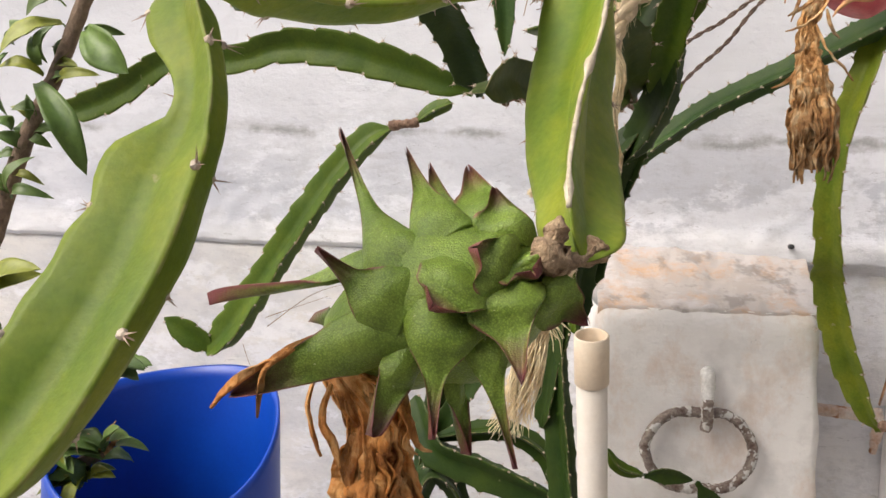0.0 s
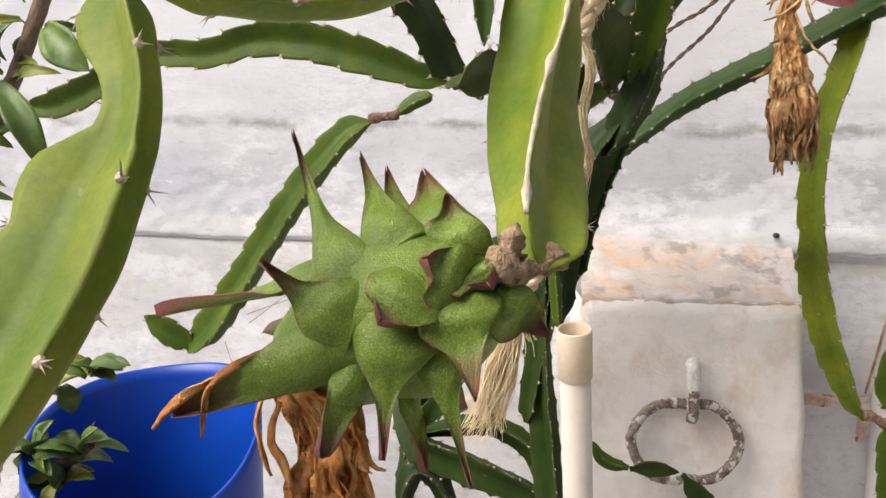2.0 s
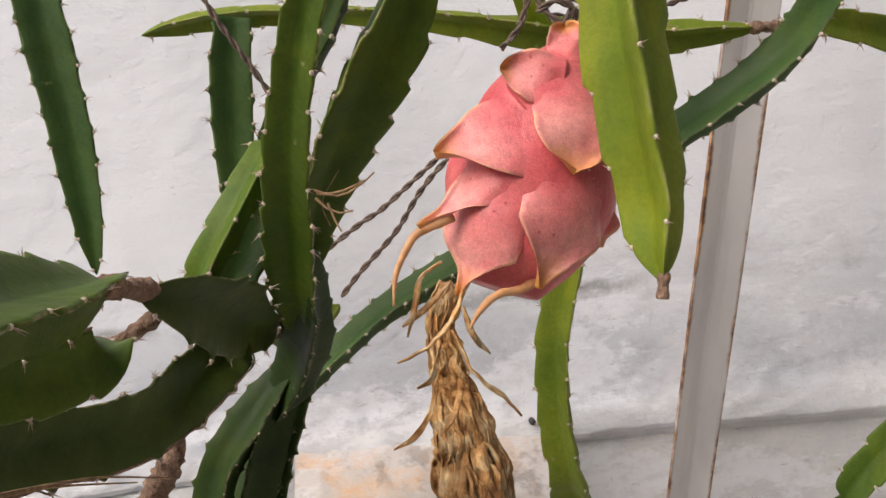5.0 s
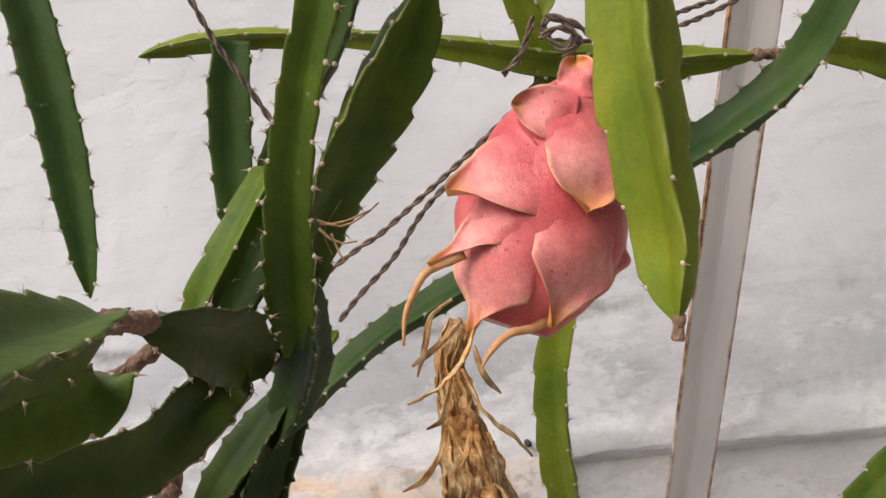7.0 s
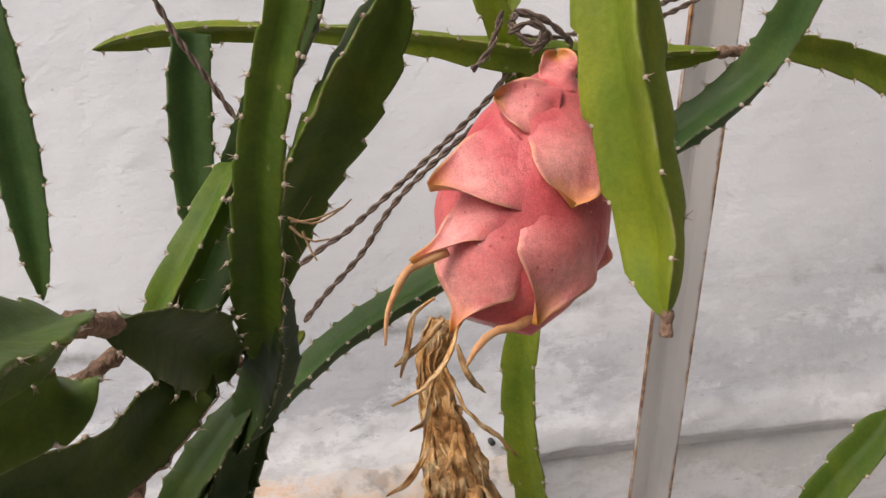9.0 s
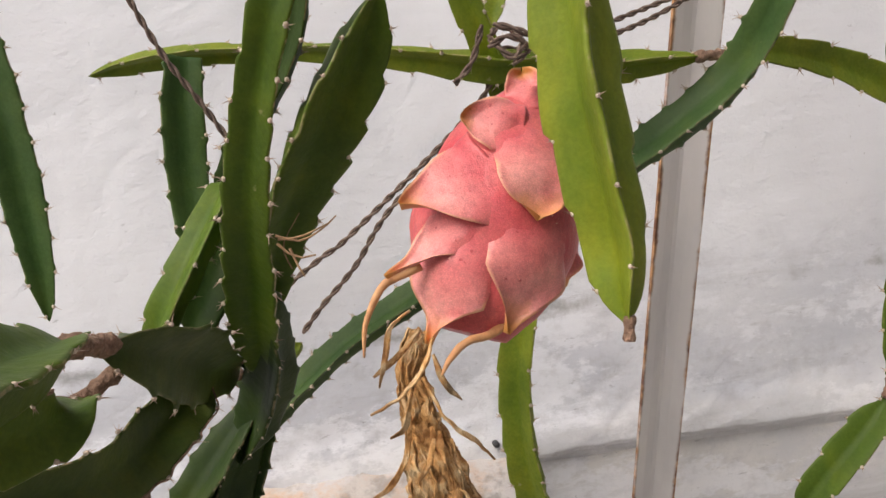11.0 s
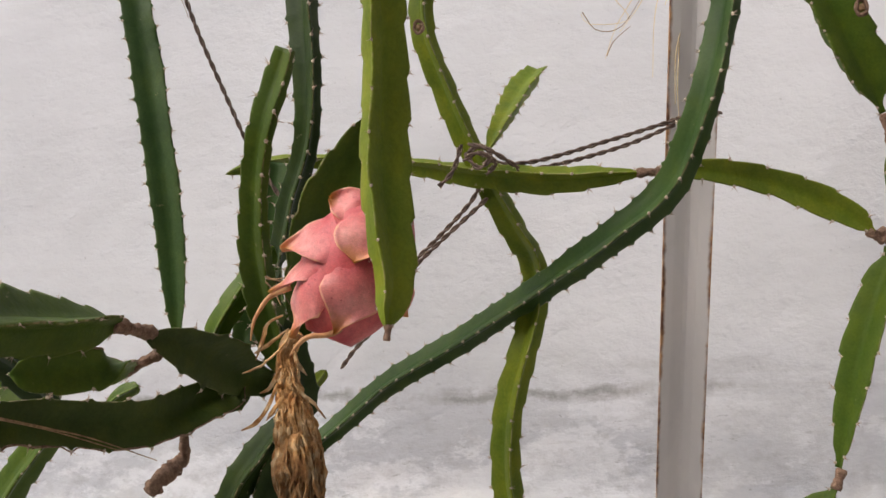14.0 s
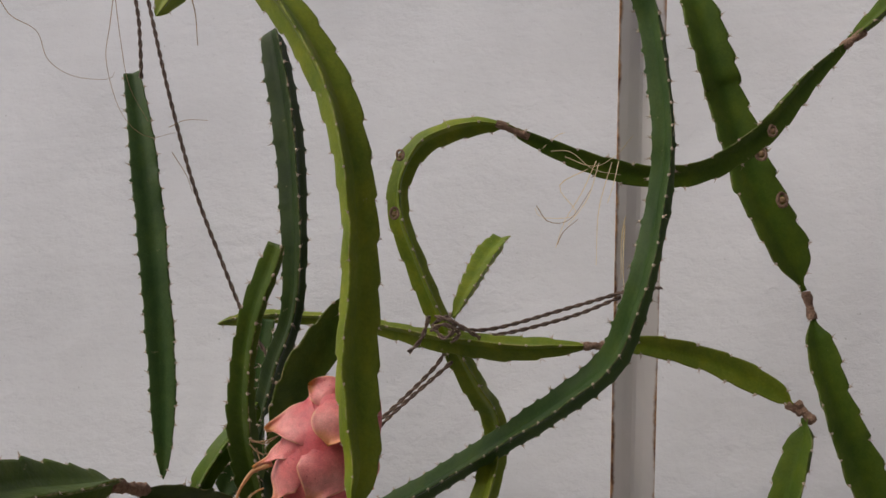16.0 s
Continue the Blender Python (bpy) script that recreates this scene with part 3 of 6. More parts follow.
def lathe(name, parent, a, b, radii, skin, sides=28, lump=0.05, label="", fields=True):
    """A rounded body about the axis from a to b; radii are spread evenly along it."""
    a, b = np.array(a, float), np.array(b, float)
    axis = unit(b - a)
    e1 = unit(np.cross(axis, [0.3, 0.9, 0.2]))
    e2 = np.cross(axis, e1)
    n = 26
    rr = np.interp(np.linspace(0, 1, n), np.linspace(0, 1, len(radii)), radii)
    verts, rib = [], []
    for i in range(n):
        c = a + (b - a) * i / (n - 1)
        for k in range(sides):
            g = 2 * math.pi * k / sides
            d = e1 * math.cos(g) + e2 * math.sin(g)
            verts.append(c + d * rr[i] * (1 + lump * noise.noise(Vector(tuple((c + d * 0.02) * 60)))))
            rib.append(0.0)
    faces = [(i * sides + k, i * sides + (k + 1) % sides, (i + 1) * sides + (k + 1) % sides, (i + 1) * sides + k) for i in range(n - 1) for k in range(sides)]
    faces += [tuple(range(sides - 1, -1, -1)), tuple((n - 1) * sides + k for k in range(sides))]
    ob = mesh_object(name, verts, faces, skin, parent, label, fields={"rib": rib, "tip": rib})
    bm = bmesh.new()
    bm.from_mesh(ob.data)
    bmesh.ops.recalc_face_normals(bm, faces=bm.faces)
    bm.to_mesh(ob.data)
    bm.free()
    return ob


def dried_petal(parent, points, width, seed, name="dried_petal", label="", skin=None):
    """A crumpled strip of dry petal along (x, y, z) points, twisted and folded."""
    q, s = resample(points, 0.0022)
    t, ref, side = frames_along(q)
    verts, run, end = [], s[-1], []
    for i in range(len(q)):
        u = s[i] / run
        end += [u] * 8
        a = seed + 2.2 * noise.noise(Vector((s[i] * 45, seed, 0)))
        d = ref[i] * math.cos(a) + side[i] * math.sin(a)
        e = np.cross(t[i], d)
        w = width * (0.45 + 0.9 * u * (1.55 - u)) * (1 - 0.8 * max(0, (u - 0.75) / 0.25)) * (1 + 0.4 * noise.noise(Vector((s[i] * 150, seed, 3))))
        fold = 0.9 * w * noise.noise(Vector((s[i] * 210, seed, 7)))
        for x, y in ((-1, 0.25), (-0.35, -0.25), (0.35, 0.3), (1, -0.2)):
            verts.append(q[i] + d * w * x + e * (w * y + fold + 0.00035))
        for x, y in ((1, -0.2), (0.35, 0.3), (-0.35, -0.25), (-1, 0.25)):
            verts.append(q[i] + d * w * x + e * (w * y + fold - 0.00035))
    faces = [(i * 8 + k, i * 8 + (k + 1) % 8, (i + 1) * 8 + (k + 1) % 8, (i + 1) * 8 + k) for i in range(len(q) - 1) for k in range(8)]
    faces += [tuple(range(7, -1, -1)), tuple((len(q) - 1) * 8 + k for k in range(8))]
    return mesh_object(name, verts, faces, skin or DRY, parent, label, fields={"tip": end})


def box_mesh(bm, x0, x1, y0, y1, z0, z1):
    v = [bm.verts.new(c) for c in ((x0, y0, z0), (x1, y0, z0), (x1, y1, z0), (x0, y1, z0), (x0, y0, z1), (x1, y0, z1), (x1, y1, z1), (x0, y1, z1))]
    for f in ((0, 3, 2, 1), (4, 5, 6, 7), (0, 1, 5, 4), (1, 2, 6, 5), (2, 3, 7, 6), (3, 0, 4, 7)):
        bm.faces.new([v[i] for i in f])
    return v


# ---- structure ----
def wall_line(x):
    """The front of the wall, which runs slightly askew."""
    return 1.112 - 0.07 * x


def lip_height(x):
    """The lower edge of the upper plaster coat, which sinks towards the post and beyond."""
    return 0.934 - 0.052 * max(0.0, x - 0.55) + 0.0035 * noise.noise(Vector((x * 9, 0, 0))) + 0.0022 * noise.noise(Vector((x * 37, 2, 0))) + 0.0014 * noise.noise(Vector((x * 110, 5, 0)))


def plaster_panel(name, x0, x1, z0, z1, back, material, thickness, nx, nz, lipped, label):
    verts, faces = [], []
    xs = np.linspace(x0, x1, nx)
    zs = np.linspace(0, 1, nz) ** 2.2
    for z in zs:
        for x in xs:
            low = lip_height(x) if lipped else z0
            zz = low + (z1 - low) * z
            up = zz - low
            swell = (0.003 + 0.006 * smooth_step(0.1, 0.5, x)) * (1 - smooth_step(0.008, 0.06, up)) - 0.003 * (1 - smooth_step(0.0, 0.005, up)) if lipped else 0.0
            yy = wall_line(x) + back - swell + 0.0025 * noise.noise(Vector((x * 4, zz * 4, 1))) + 0.0012 * noise.noise(Vector((x * 13, zz * 13, 5)))
            if lipped and up < 0.08:
                yy -= 0.0016 * noise.noise(Vector((x * 45, zz * 60, 9)))
            verts.append((x, yy, zz))
    for j in range(nz - 1):
        for i in range(nx - 1):
            a = j * nx + i
            faces.append((a, a + 1, a + nx + 1, a + nx))
    b = len(verts)
    y0, y1 = wall_line(x0) + back + thickness, wall_line(x1) + back + thickness
    verts += [(x0, y0, z0), (x1, y1, z0), (x1, y1, z1), (x0, y0, z1)]
    faces.append((b, b + 3, b + 2, b + 1))
    faces.append((*range(nx - 1, -1, -1), b, b + 1))
    faces.append((*((nz - 1) * nx + i for i in range(nx)), b + 2, b + 3))
    faces.append((*(j * nx for j in range(nz)), b + 3, b))
    faces.append((*(j * nx + nx - 1 for j in range(nz - 1, -1, -1)), b + 1, b + 2))
    ob = mesh_object(name, verts, faces, material)
    return tagged(ob, label, "wall", kind="structure")


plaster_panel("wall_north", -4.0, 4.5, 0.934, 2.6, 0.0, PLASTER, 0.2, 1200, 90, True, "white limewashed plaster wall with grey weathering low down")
plaster_panel("wall_base", -4.0, 4.5, 0.40, 0.95, 0.003, LOWPLASTER, 0.18, 400, 40, False, "grey weathered wall base set back below a plaster lip")

bm = bmesh.new()
bmesh.ops.create_grid(bm, x_segments=8, y_segments=8, size=400)
ground = tagged(part("ground", bm, GROUND, None), "grey cement floor below the plants", "ground", kind="structure")
ground.location.z = 0.40
# Unseen wall added behind the camera to cut frontal skylight.
bm = bmesh.new()
box_mesh(bm, -4.0, 4.5, -2.0, -1.8, 0.40, 2.5)
tagged(part("wall_south", bm, BLOCKERWALL, None), "unseen plain wall added behind the camera to cut frontal skylight", "wall", kind="structure")

# Unseen wall added to block side skylight, so things darken towards +x.
bm = bmesh.new()
box_mesh(bm, 1.34, 1.54, -1.8, 1.01, 0.40, 3.0)
tagged(part("wall_east", bm, BLOCKERWALL, None), "unseen plain wall added at the side to block skylight", "wall", kind="structure")

# white masonry block with a sloping crusty top, built against the wall
def masonry_block():
    block = thing("masonry_block", "white limewashed masonry block with rust-stained sloping top against the wall", "block")
    x0, x1, xb0, xb1 = 0.184, 0.436, 0.196, 0.470
    nx, nz = 60, 50
    verts, faces = [], []
    for j in range(nz):
        for i in range(nx):
            u, v = i / (nx - 1), j / (nz - 1)
            x = x0 + (x1 - x0) * u + 0.004 * noise.noise(Vector((0, v * 9, u > 0.5))) * (u in (0, 1)) + 0.03 * (1 - v) * (u - 0.25)
            z = 0.40 + (0.886 - 0.40) * v + (0.0035 * noise.noise(Vector((u * 14, 3, 0))) if j == nz - 1 else 0)
            soft = 0.006 * max(0, 1 - min(u, 1 - u) * 25) ** 2 + 0.006 * max(0, (v - 0.97) / 0.03) ** 2
            verts.append((x, 0.955 + soft + 0.0018 * noise.noise(Vector((x * 25, z * 25, 0))), z))
    for j in range(nz - 1):
        for i in range(nx - 1):
            a = j * nx + i
            faces.append((a, a + 1, a + nx + 1, a + nx))
    b = len(verts)
    for j in range(nz):
        verts.append((x0 + 0.006, 1.13, verts[j * nx][2]))
    for j in range(nz):
        verts.append((x1 + 0.02, 1.13, verts[j * nx + nx - 1][2]))
    for j in range(nz - 1):
        faces.append((j * nx, (j + 1) * nx, b + j + 1, b + j))
        faces.append((j * nx + nx - 1, b + nz + j, b + nz + j + 1, (j + 1) * nx + nx - 1))
    mesh_object("body", verts, faces, BLOCKP, block)
    verts, faces = [], []
    my = 18
    for j in range(my):
        for i in range(nx):
            u, v = i / (nx - 1), j / (my - 1)
            x = (x0 + (x1 - x0) * u) * (1 - v) + (xb0 + (xb1 - xb0) * u) * v
            y = 0.9595 + (1.112 - 0.9595) * v - 0.001 * noise.noise(Vector((u * 20, 1, 0))) * (j == 0)
            z = 0.8865 + (0.962 - 0.8865) * v ** 1.05 + 0.004 * noise.noise(Vector((x * 40, y * 40, 0))) + 0.003 * noise.noise(Vector((x * 90, y * 90, 4)))
            verts.append((x, y, z))
    for j in range(my - 1):
        for i in range(nx - 1):
            a = j * nx + i
            faces.append((a, a + 1, a + nx + 1, a + nx))
    b = len(verts)
    verts += [(v[0], v[1] + 0.002, v[2] - 0.012) for v in verts[:nx]]
    for i in range(nx - 1):
        faces.append((b + i, b + i + 1, i + 1, i))
    mesh_object("top_crust", verts, faces, CRUST, block, "rust-stained crusty sloping top")
    return block


masonry_block()

# iron ring on a limewashed hook
ring = thing("iron_ring", "rusty iron ring hanging from a limewashed hook on the block", "ring")
cx, cy, cz = (0.3027, 0.94, 0.7282)
loop = [(cx + 0.058 * math.cos(a) * (1 + 0.06 * math.cos(2 * a)), cy + 0.004 * math.sin(a), cz + 0.0465 * math.sin(a) * (1 - 0.08 * math.cos(4 * a)), 0.0058) for a in np.linspace(0, 2 * math.pi, 25)]
tube("loop", ring, loop, IRON, 10, 0.25)
hx, hy, hz = (0.3099, 0.95, 0.8125)
tube("shank", ring, [(hx - 0.001, hy - 0.0145, hz - 0.024, 0.0066), (hx - 0.001, hy - 0.0155, hz - 0.045, 0.0064), (hx - 0.002, hy - 0.0135, hz - 0.060, 0.0062)], IRON, 10, 0.25, label="rusty lower end of the hook")
tube("hook", ring, [(hx + 0.003, hy + 0.012, hz + 0.002, 0.009), (hx, hy - 0.006, hz, 0.0085), (hx - 0.001, hy - 0.012, hz - 0.015, 0.0075), (hx - 0.001, hy - 0.014, hz - 0.045, 0.0065), (hx - 0.002, hy - 0.012, hz - 0.058, 0.006)], WHITEIRON, 10, 0.15, label="limewashed iron hook")

# plastic pipe standing in front of the block
pipe = thing("plastic_pipe", "yellowed white plastic pipe with a widened socket end standing upright", "pipe")
px_, py_, pz_ = 0.151, 0.772, 0.8835


def pipe_part(name, z0, z1, r, inner, label=""):
    verts, faces, sides = [], [], 32
    prof = [(r - 0.0006, z0), (r, z0 + 0.001), (r, z1 - 0.0012), (r - 0.0008, z1), (inner + 0.0006, z1), (inner, z1 - 0.001), (inner, z0)]
    tilt = pose(px_, py_, pz_, 15, -5, 0)
    for pr, z in prof:
        for k in range(sides):
            a = 2 * math.pi * k / sides
            verts.append(tilt @ Vector((pr * math.cos(a), pr * math.sin(a), z)))
    for i in range(len(prof) - 1):
        for k in range(sides):
            faces.append((i * sides + k, i * sides + (k + 1) % sides, (i + 1) * sides + (k + 1) % sides, (i + 1) * sides + k))
    return mesh_object(name, verts, faces, OLDPVC if name == "socket" else PVC, pipe, label)


pipe_part("socket", -0.050, 0.0, 0.0165, 0.0142)
pipe_part("tube", -0.485, -0.049, 0.0148, 0.0128)

# leaning steel angle post
post = thing("steel_post", "faded grey steel post with rusty edges leaning from the wall", "post")
verts, faces, rib = [], [], []
zs = np.linspace(0.76, 2.5, 180)
prof = [(-0.0225, -0.002, 1), (-0.0185, -0.001, 0.75), (-0.012, 0.001, 0.3), (-0.001, 0.0075, 0.0), (0.003, 0.008, 0.0), (0.010, 0.004, 0.3), (0.0185, 0.001, 0.75), (0.0225, 0.0, 1),
        (0.0225, 0.003, 1), (0.010, 0.008, 0.2), (0.003, 0.012, 0), (-0.001, 0.0115, 0), (-0.012, 0.005, 0.2), (-0.0225, 0.002, 1)]
for z in zs:
    for a, b, c in prof:
        verts.append((0.584 + 0.004 * (z - 0.75) + a * 1.09, 1.066 - 0.398 * (z - 0.75) + b, z))
        rib.append(c)
m = len(prof)
for i in range(len(zs) - 1):
    for k in range(m):
        faces.append((i * m + k, i * m + (k + 1) % m, (i + 1) * m + (k + 1) % m, (i + 1) * m + k))
mesh_object("angle_bar", verts, faces, POST, post, smooth=False, fields={"rib": rib})
tube("foot", post, [(0.584, 1.055, 0.77, 0.018), (0.584, 1.058, 0.60, 0.018), (0.584, 1.058, 0.40, 0.018)], POST, 8)

# rusty bar between the block and the post
bar = thing("iron_bar", "limewashed iron bar with rusty end between block and post", "bar")
bar_a, bar_b = (0.4566, 1.02, 0.7633), (0.5511, 1.045, 0.7486)
tube("rod", bar, [(*bar_a, 0.0075), (*((np.array(bar_a) + bar_b) / 2), 0.0078), (*bar_b, 0.0075)], RUSTWASH, 10, 0.12)
tube("weld", bar, [(bar_b[0] - 0.004, bar_b[1] - 0.004, bar_b[2] + 0.012, 0.006), (bar_b[0] - 0.002, bar_b[1] - 0.006, bar_b[2] - 0.012, 0.007), (bar_b[0] - 0.006, bar_b[1] - 0.004, bar_b[2] - 0.045, 0.004)], RUSTWASH, 10, 0.6, label="rusty weld")

# ---- cactus plants ----
cactus = thing("dragon_fruit_cactus", "sprawling dark green dragon fruit cactus with three-winged stems by the wall", "cactus")
near = thing("dragon_fruit_cactus", "pale green dragon fruit cactus branch tied up with rope", "cactus")
right = thing("dragon_fruit_cactus", "trailing green dragon fruit cactus with long jointed stems along the wall", "cactus")

# upright cluster at the crown of the trunk
stem(cactus, [(0.2051, 0.8, 1.105, 0.00925), (0.2028, 0.74, 1.149, 0.0194), (0.2033, 0.68, 1.201, 0.0167), (0.2091, 0.645, 1.244, 0.0136), (0.2212, 0.615, 1.288, 0.0129), (0.2366, 0.603, 1.328, 0.012), (0.2435, 0.597, 1.346, 0.00928)], 35, GREEN, 0.022, ends="nc", cork=1.0)
stem(cactus, [(0.2049, 0.8, 1.14, 0.012), (0.2245, 0.745, 1.203, 0.0215), (0.2479, 0.695, 1.25, 0.0263), (0.2713, 0.685, 1.29, 0.0218), (0.2864, 0.675, 1.318, 0.0055)], -28, GREEN, 0.026, ends="nr")
stem(cactus, [(0.1854, 0.835, 1.163, 0.01198), (0.1732, 0.84, 1.206, 0.01635), (0.1717, 0.84, 1.248, 0.01915), (0.1738, 0.838, 1.289, 0.01971), (0.1794, 0.837, 1.327, 0.01646)], 64, BLUE, 0.022, ends="nc")
stem(cactus, [(0.2061, 0.735, 1.166, 0.0101), (0.2079, 0.755, 1.14, 0.0206), (0.2092, 0.785, 1.11, 0.0225), (0.1995, 0.815, 1.077, 0.0232), (0.1818, 0.83, 1.044, 0.0142)], 8, DARK, 0.024, ends="rn", spine=0.003)
stem(cactus, [(0.1962, 0.755, 1.23, 0.01251), (0.1729, 0.737, 1.19, 0.01386), (0.1549, 0.737, 1.161, 0.01373), (0.1431, 0.75, 1.139, 0.01123), (0.1344, 0.77, 1.118, 0.00874)], 14, GREEN, 0.03, ends="rn")
# Added dark stem standing in for the shaded face of the stem above.
stem(cactus, [(0.198, 0.765, 1.212, 0.012), (0.1875, 0.765, 1.187, 0.0195), (0.1755, 0.77, 1.1622, 0.0215), (0.1626, 0.775, 1.142, 0.0150)], 40, DARK, 0.022, ends="rr", spine=0.003)
stem(cactus, [(0.2126, 0.6647, 1.5822, 0.0157), (0.2266, 0.6662, 1.5145, 0.0195), (0.2379, 0.6685, 1.4439, 0.0183), (0.2433, 0.6724, 1.3592, 0.016), (0.2389, 0.6877, 1.3023, 0.0138), (0.215, 0.7333, 1.2605, 0.015), (0.1915, 0.7891, 1.2159, 0.0121)], 24, DARK, 0.022, ends="rn")
stem(cactus, [(-0.0121, 0.88, 1.646, 0.01434), (0.0102, 0.88, 1.549, 0.02128), (0.0339, 0.885, 1.415, 0.02229), (0.0529, 0.89, 1.288, 0.02162), (0.0617, 0.89, 1.199, 0.01434), (0.0633, 0.89, 1.157, 0.00373)], 62, BLUE, 0.023, ends="cr", cork=1.0)
stem(cactus, [(-0.2819, 0.57, 1.625, 0.0134), (-0.2215, 0.57, 1.523, 0.0167), (-0.1652, 0.57, 1.423, 0.0209), (-0.0981, 0.57, 1.309, 0.0222), (-0.0349, 0.575, 1.213, 0.0236), (-0.0035, 0.6, 1.164, 0.0237), (0.0192, 0.655, 1.134, 0.0186), (0.031, 0.68, 1.114, 0.0203), (0.0396, 0.7, 1.092, 0.0129)], 30, DARK, 0.026, ends="rn")

# branches that run from the crown towards the front
joint(cactus, (0.1195, 0.616, 1.155), (0.1305, 0.645, 1.1515), 0.0072)
stem(cactus, [(0.1263, 0.6454, 1.1494, 0.00756), (0.1415, 0.6698, 1.1443, 0.02184), (0.1574, 0.7097, 1.135, 0.02964), (0.1715, 0.7601, 1.1197, 0.02318), (0.1898, 0.8102, 1.112, 0.01147)], 58, OLIVE, 0.03, ends="rr", plump=0.8)
stem(cactus, [(0.1205, 0.6232, 1.1553, 0.0066), (0.1182, 0.6042, 1.156, 0.0152), (0.1125, 0.5782, 1.154, 0.0218), (0.0975, 0.5339, 1.1524, 0.0263), (0.0885, 0.478, 1.1515, 0.0215), (0.0795, 0.4395, 1.1552, 0.0205)], 93, GREEN, 0.024, ends="nr", plump=0.9, spine=0.0048, cork=0.8, twist=50)
stem(cactus, [(0.0835, 0.452, 1.1535, 0.018), (0.0772, 0.4294, 1.1563, 0.0245), (0.0492, 0.414, 1.16, 0.0306), (0.0205, 0.3954, 1.1682, 0.0331), (-0.0046, 0.3754, 1.1748, 0.0331), (-0.0301, 0.3601, 1.1801, 0.0287)], 108, SCARRED, 0.022, ends="rr", plump=0.9, spine=0.0048, cork=0.8, twist=-40)
joint(cactus, (0.1095, 0.656, 1.1235), (0.1285, 0.667, 1.135), 0.0056)
stem(cactus, [(0.1164, 0.6553, 1.127, 0.006), (0.1166, 0.6253, 1.1261, 0.013), (0.1054, 0.6023, 1.1239, 0.0175), (0.0904, 0.5839, 1.1232, 0.018), (0.0761, 0.5603, 1.1221, 0.013)], 66, GREEN, 0.028, ends="nr", rims=(2,))
stem(cactus, [(0.1681, 0.7902, 1.1064, 0.014), (0.1497, 0.7444, 1.0993, 0.0225), (0.1307, 0.7043, 1.0888, 0.0242), (0.1102, 0.6658, 1.0847, 0.0234), (0.0808, 0.6262, 1.0888, 0.0223), (0.0582, 0.5808, 1.0896, 0.0188), (0.0424, 0.5277, 1.0742, 0.015)], 60, OLIVE, 0.03, ends="rr", cork=1.0, plump=0.8, rims=(2,))
tube("dead_stub", cactus, [(0.1285, 0.73, 1.071, 0.0038), (0.1255, 0.742, 1.054, 0.0046), (0.1198, 0.73, 1.045, 0.00704), (0.1135, 0.71, 1.034, 0.00679), (0.1101, 0.705, 1.029, 0.00435)], CORK, 10, 0.7, label="brown dead stem stub")
stem(cactus, [(0.2156, 0.82, 1.105, 0.00903), (0.2258, 0.815, 1.115, 0.00729), (0.2322, 0.81, 1.122, 0.00334)], 20, LIME, 0.012, spine=0.002)

for base, tip, r in (((0.1944, 0.822, 1.099), (0.2074, 0.815, 1.098), 0.0085), ((0.1863, 0.82, 1.105), (0.1971, 0.822, 1.095), 0.0075), ((0.1782, 0.815, 1.113), (0.1703, 0.81, 1.106), 0.006), ((0.2034, 0.82, 1.101), (0.21, 0.815, 1.106), 0.006)):
    joint(cactus, base, tip, r)

# trunk stems below the crown
stem(cactus, [(0.1977, 0.825, 1.083, 0.0141), (0.1706, 0.83, 1.049, 0.0214), (0.143, 0.835, 1.012, 0.0203), (0.1264, 0.84, 0.952, 0.0193), (0.1256, 0.845, 0.8992, 0.0183), (0.1298, 0.845, 0.8672, 0.0122)], 15, DARK, 0.024, ends="rn", cork=1.0, spine=0.003)
stem(cactus, [(0.2044, 0.84, 1.0844, 0.0158), (0.1921, 0.86, 1.0514, 0.0262), (0.1778, 0.875, 1.0103, 0.0268), (0.1683, 0.88, 0.9634, 0.0233), (0.1627, 0.885, 0.91, 0.0197)], 40, DARK, 0.024, ends="rn", spine=0.003)
stem(cactus, [(0.1965, 0.84, 1.072, 0.012), (0.175, 0.85, 1.032, 0.0219), (0.1569, 0.86, 0.9788, 0.0222), (0.1492, 0.862, 0.9256, 0.0186), (0.1477, 0.862, 0.8723, 0.015)], -20, DARK, 0.024, ends="rn", spine=0.003)
stem(cactus, [(0.1347, 0.825, 0.9428, 0.00594), (0.1388, 0.825, 0.9089, 0.00774), (0.1425, 0.828, 0.8742, 0.00599)], 5, GREEN, 0.018, spine=0.0025)
joint(cactus, (0.1298, 0.845, 0.8731), (0.1304, 0.845, 0.8608), 0.007)
stem(cactus, [(0.1324, 0.845, 0.9242, 0.011), (0.1262, 0.845, 0.8659, 0.0196), (0.1321, 0.845, 0.7957, 0.0209), (0.1414, 0.845, 0.713, 0.0211), (0.1521, 0.845, 0.5991, 0.0212), (0.1638, 0.85, 0.4113, 0.0217)], 12, DARK, 0.024, ends="nn", spine=0.003)
stem(cactus, [(0.1483, 0.87, 0.9764, 0.00845), (0.1152, 0.9, 0.9599, 0.015), (0.0675, 0.93, 0.935, 0.0195), (0.0297, 0.945, 0.8863, 0.0211), (0.0088, 0.95, 0.825, 0.0213), (-0.0049, 0.955, 0.7468, 0.0215), (-0.0188, 0.96, 0.6415, 0.0189)], -18, DARK, 0.03, ends="rn")
stem(cactus, [(0.1487, 0.86, 0.9157, 0.00837), (0.1136, 0.88, 0.8847, 0.0159), (0.0768, 0.9, 0.8465, 0.0176), (0.0413, 0.92, 0.7975, 0.018), (0.0059, 0.93, 0.7316, 0.017)], 28, DARK, 0.03, ends="rn")
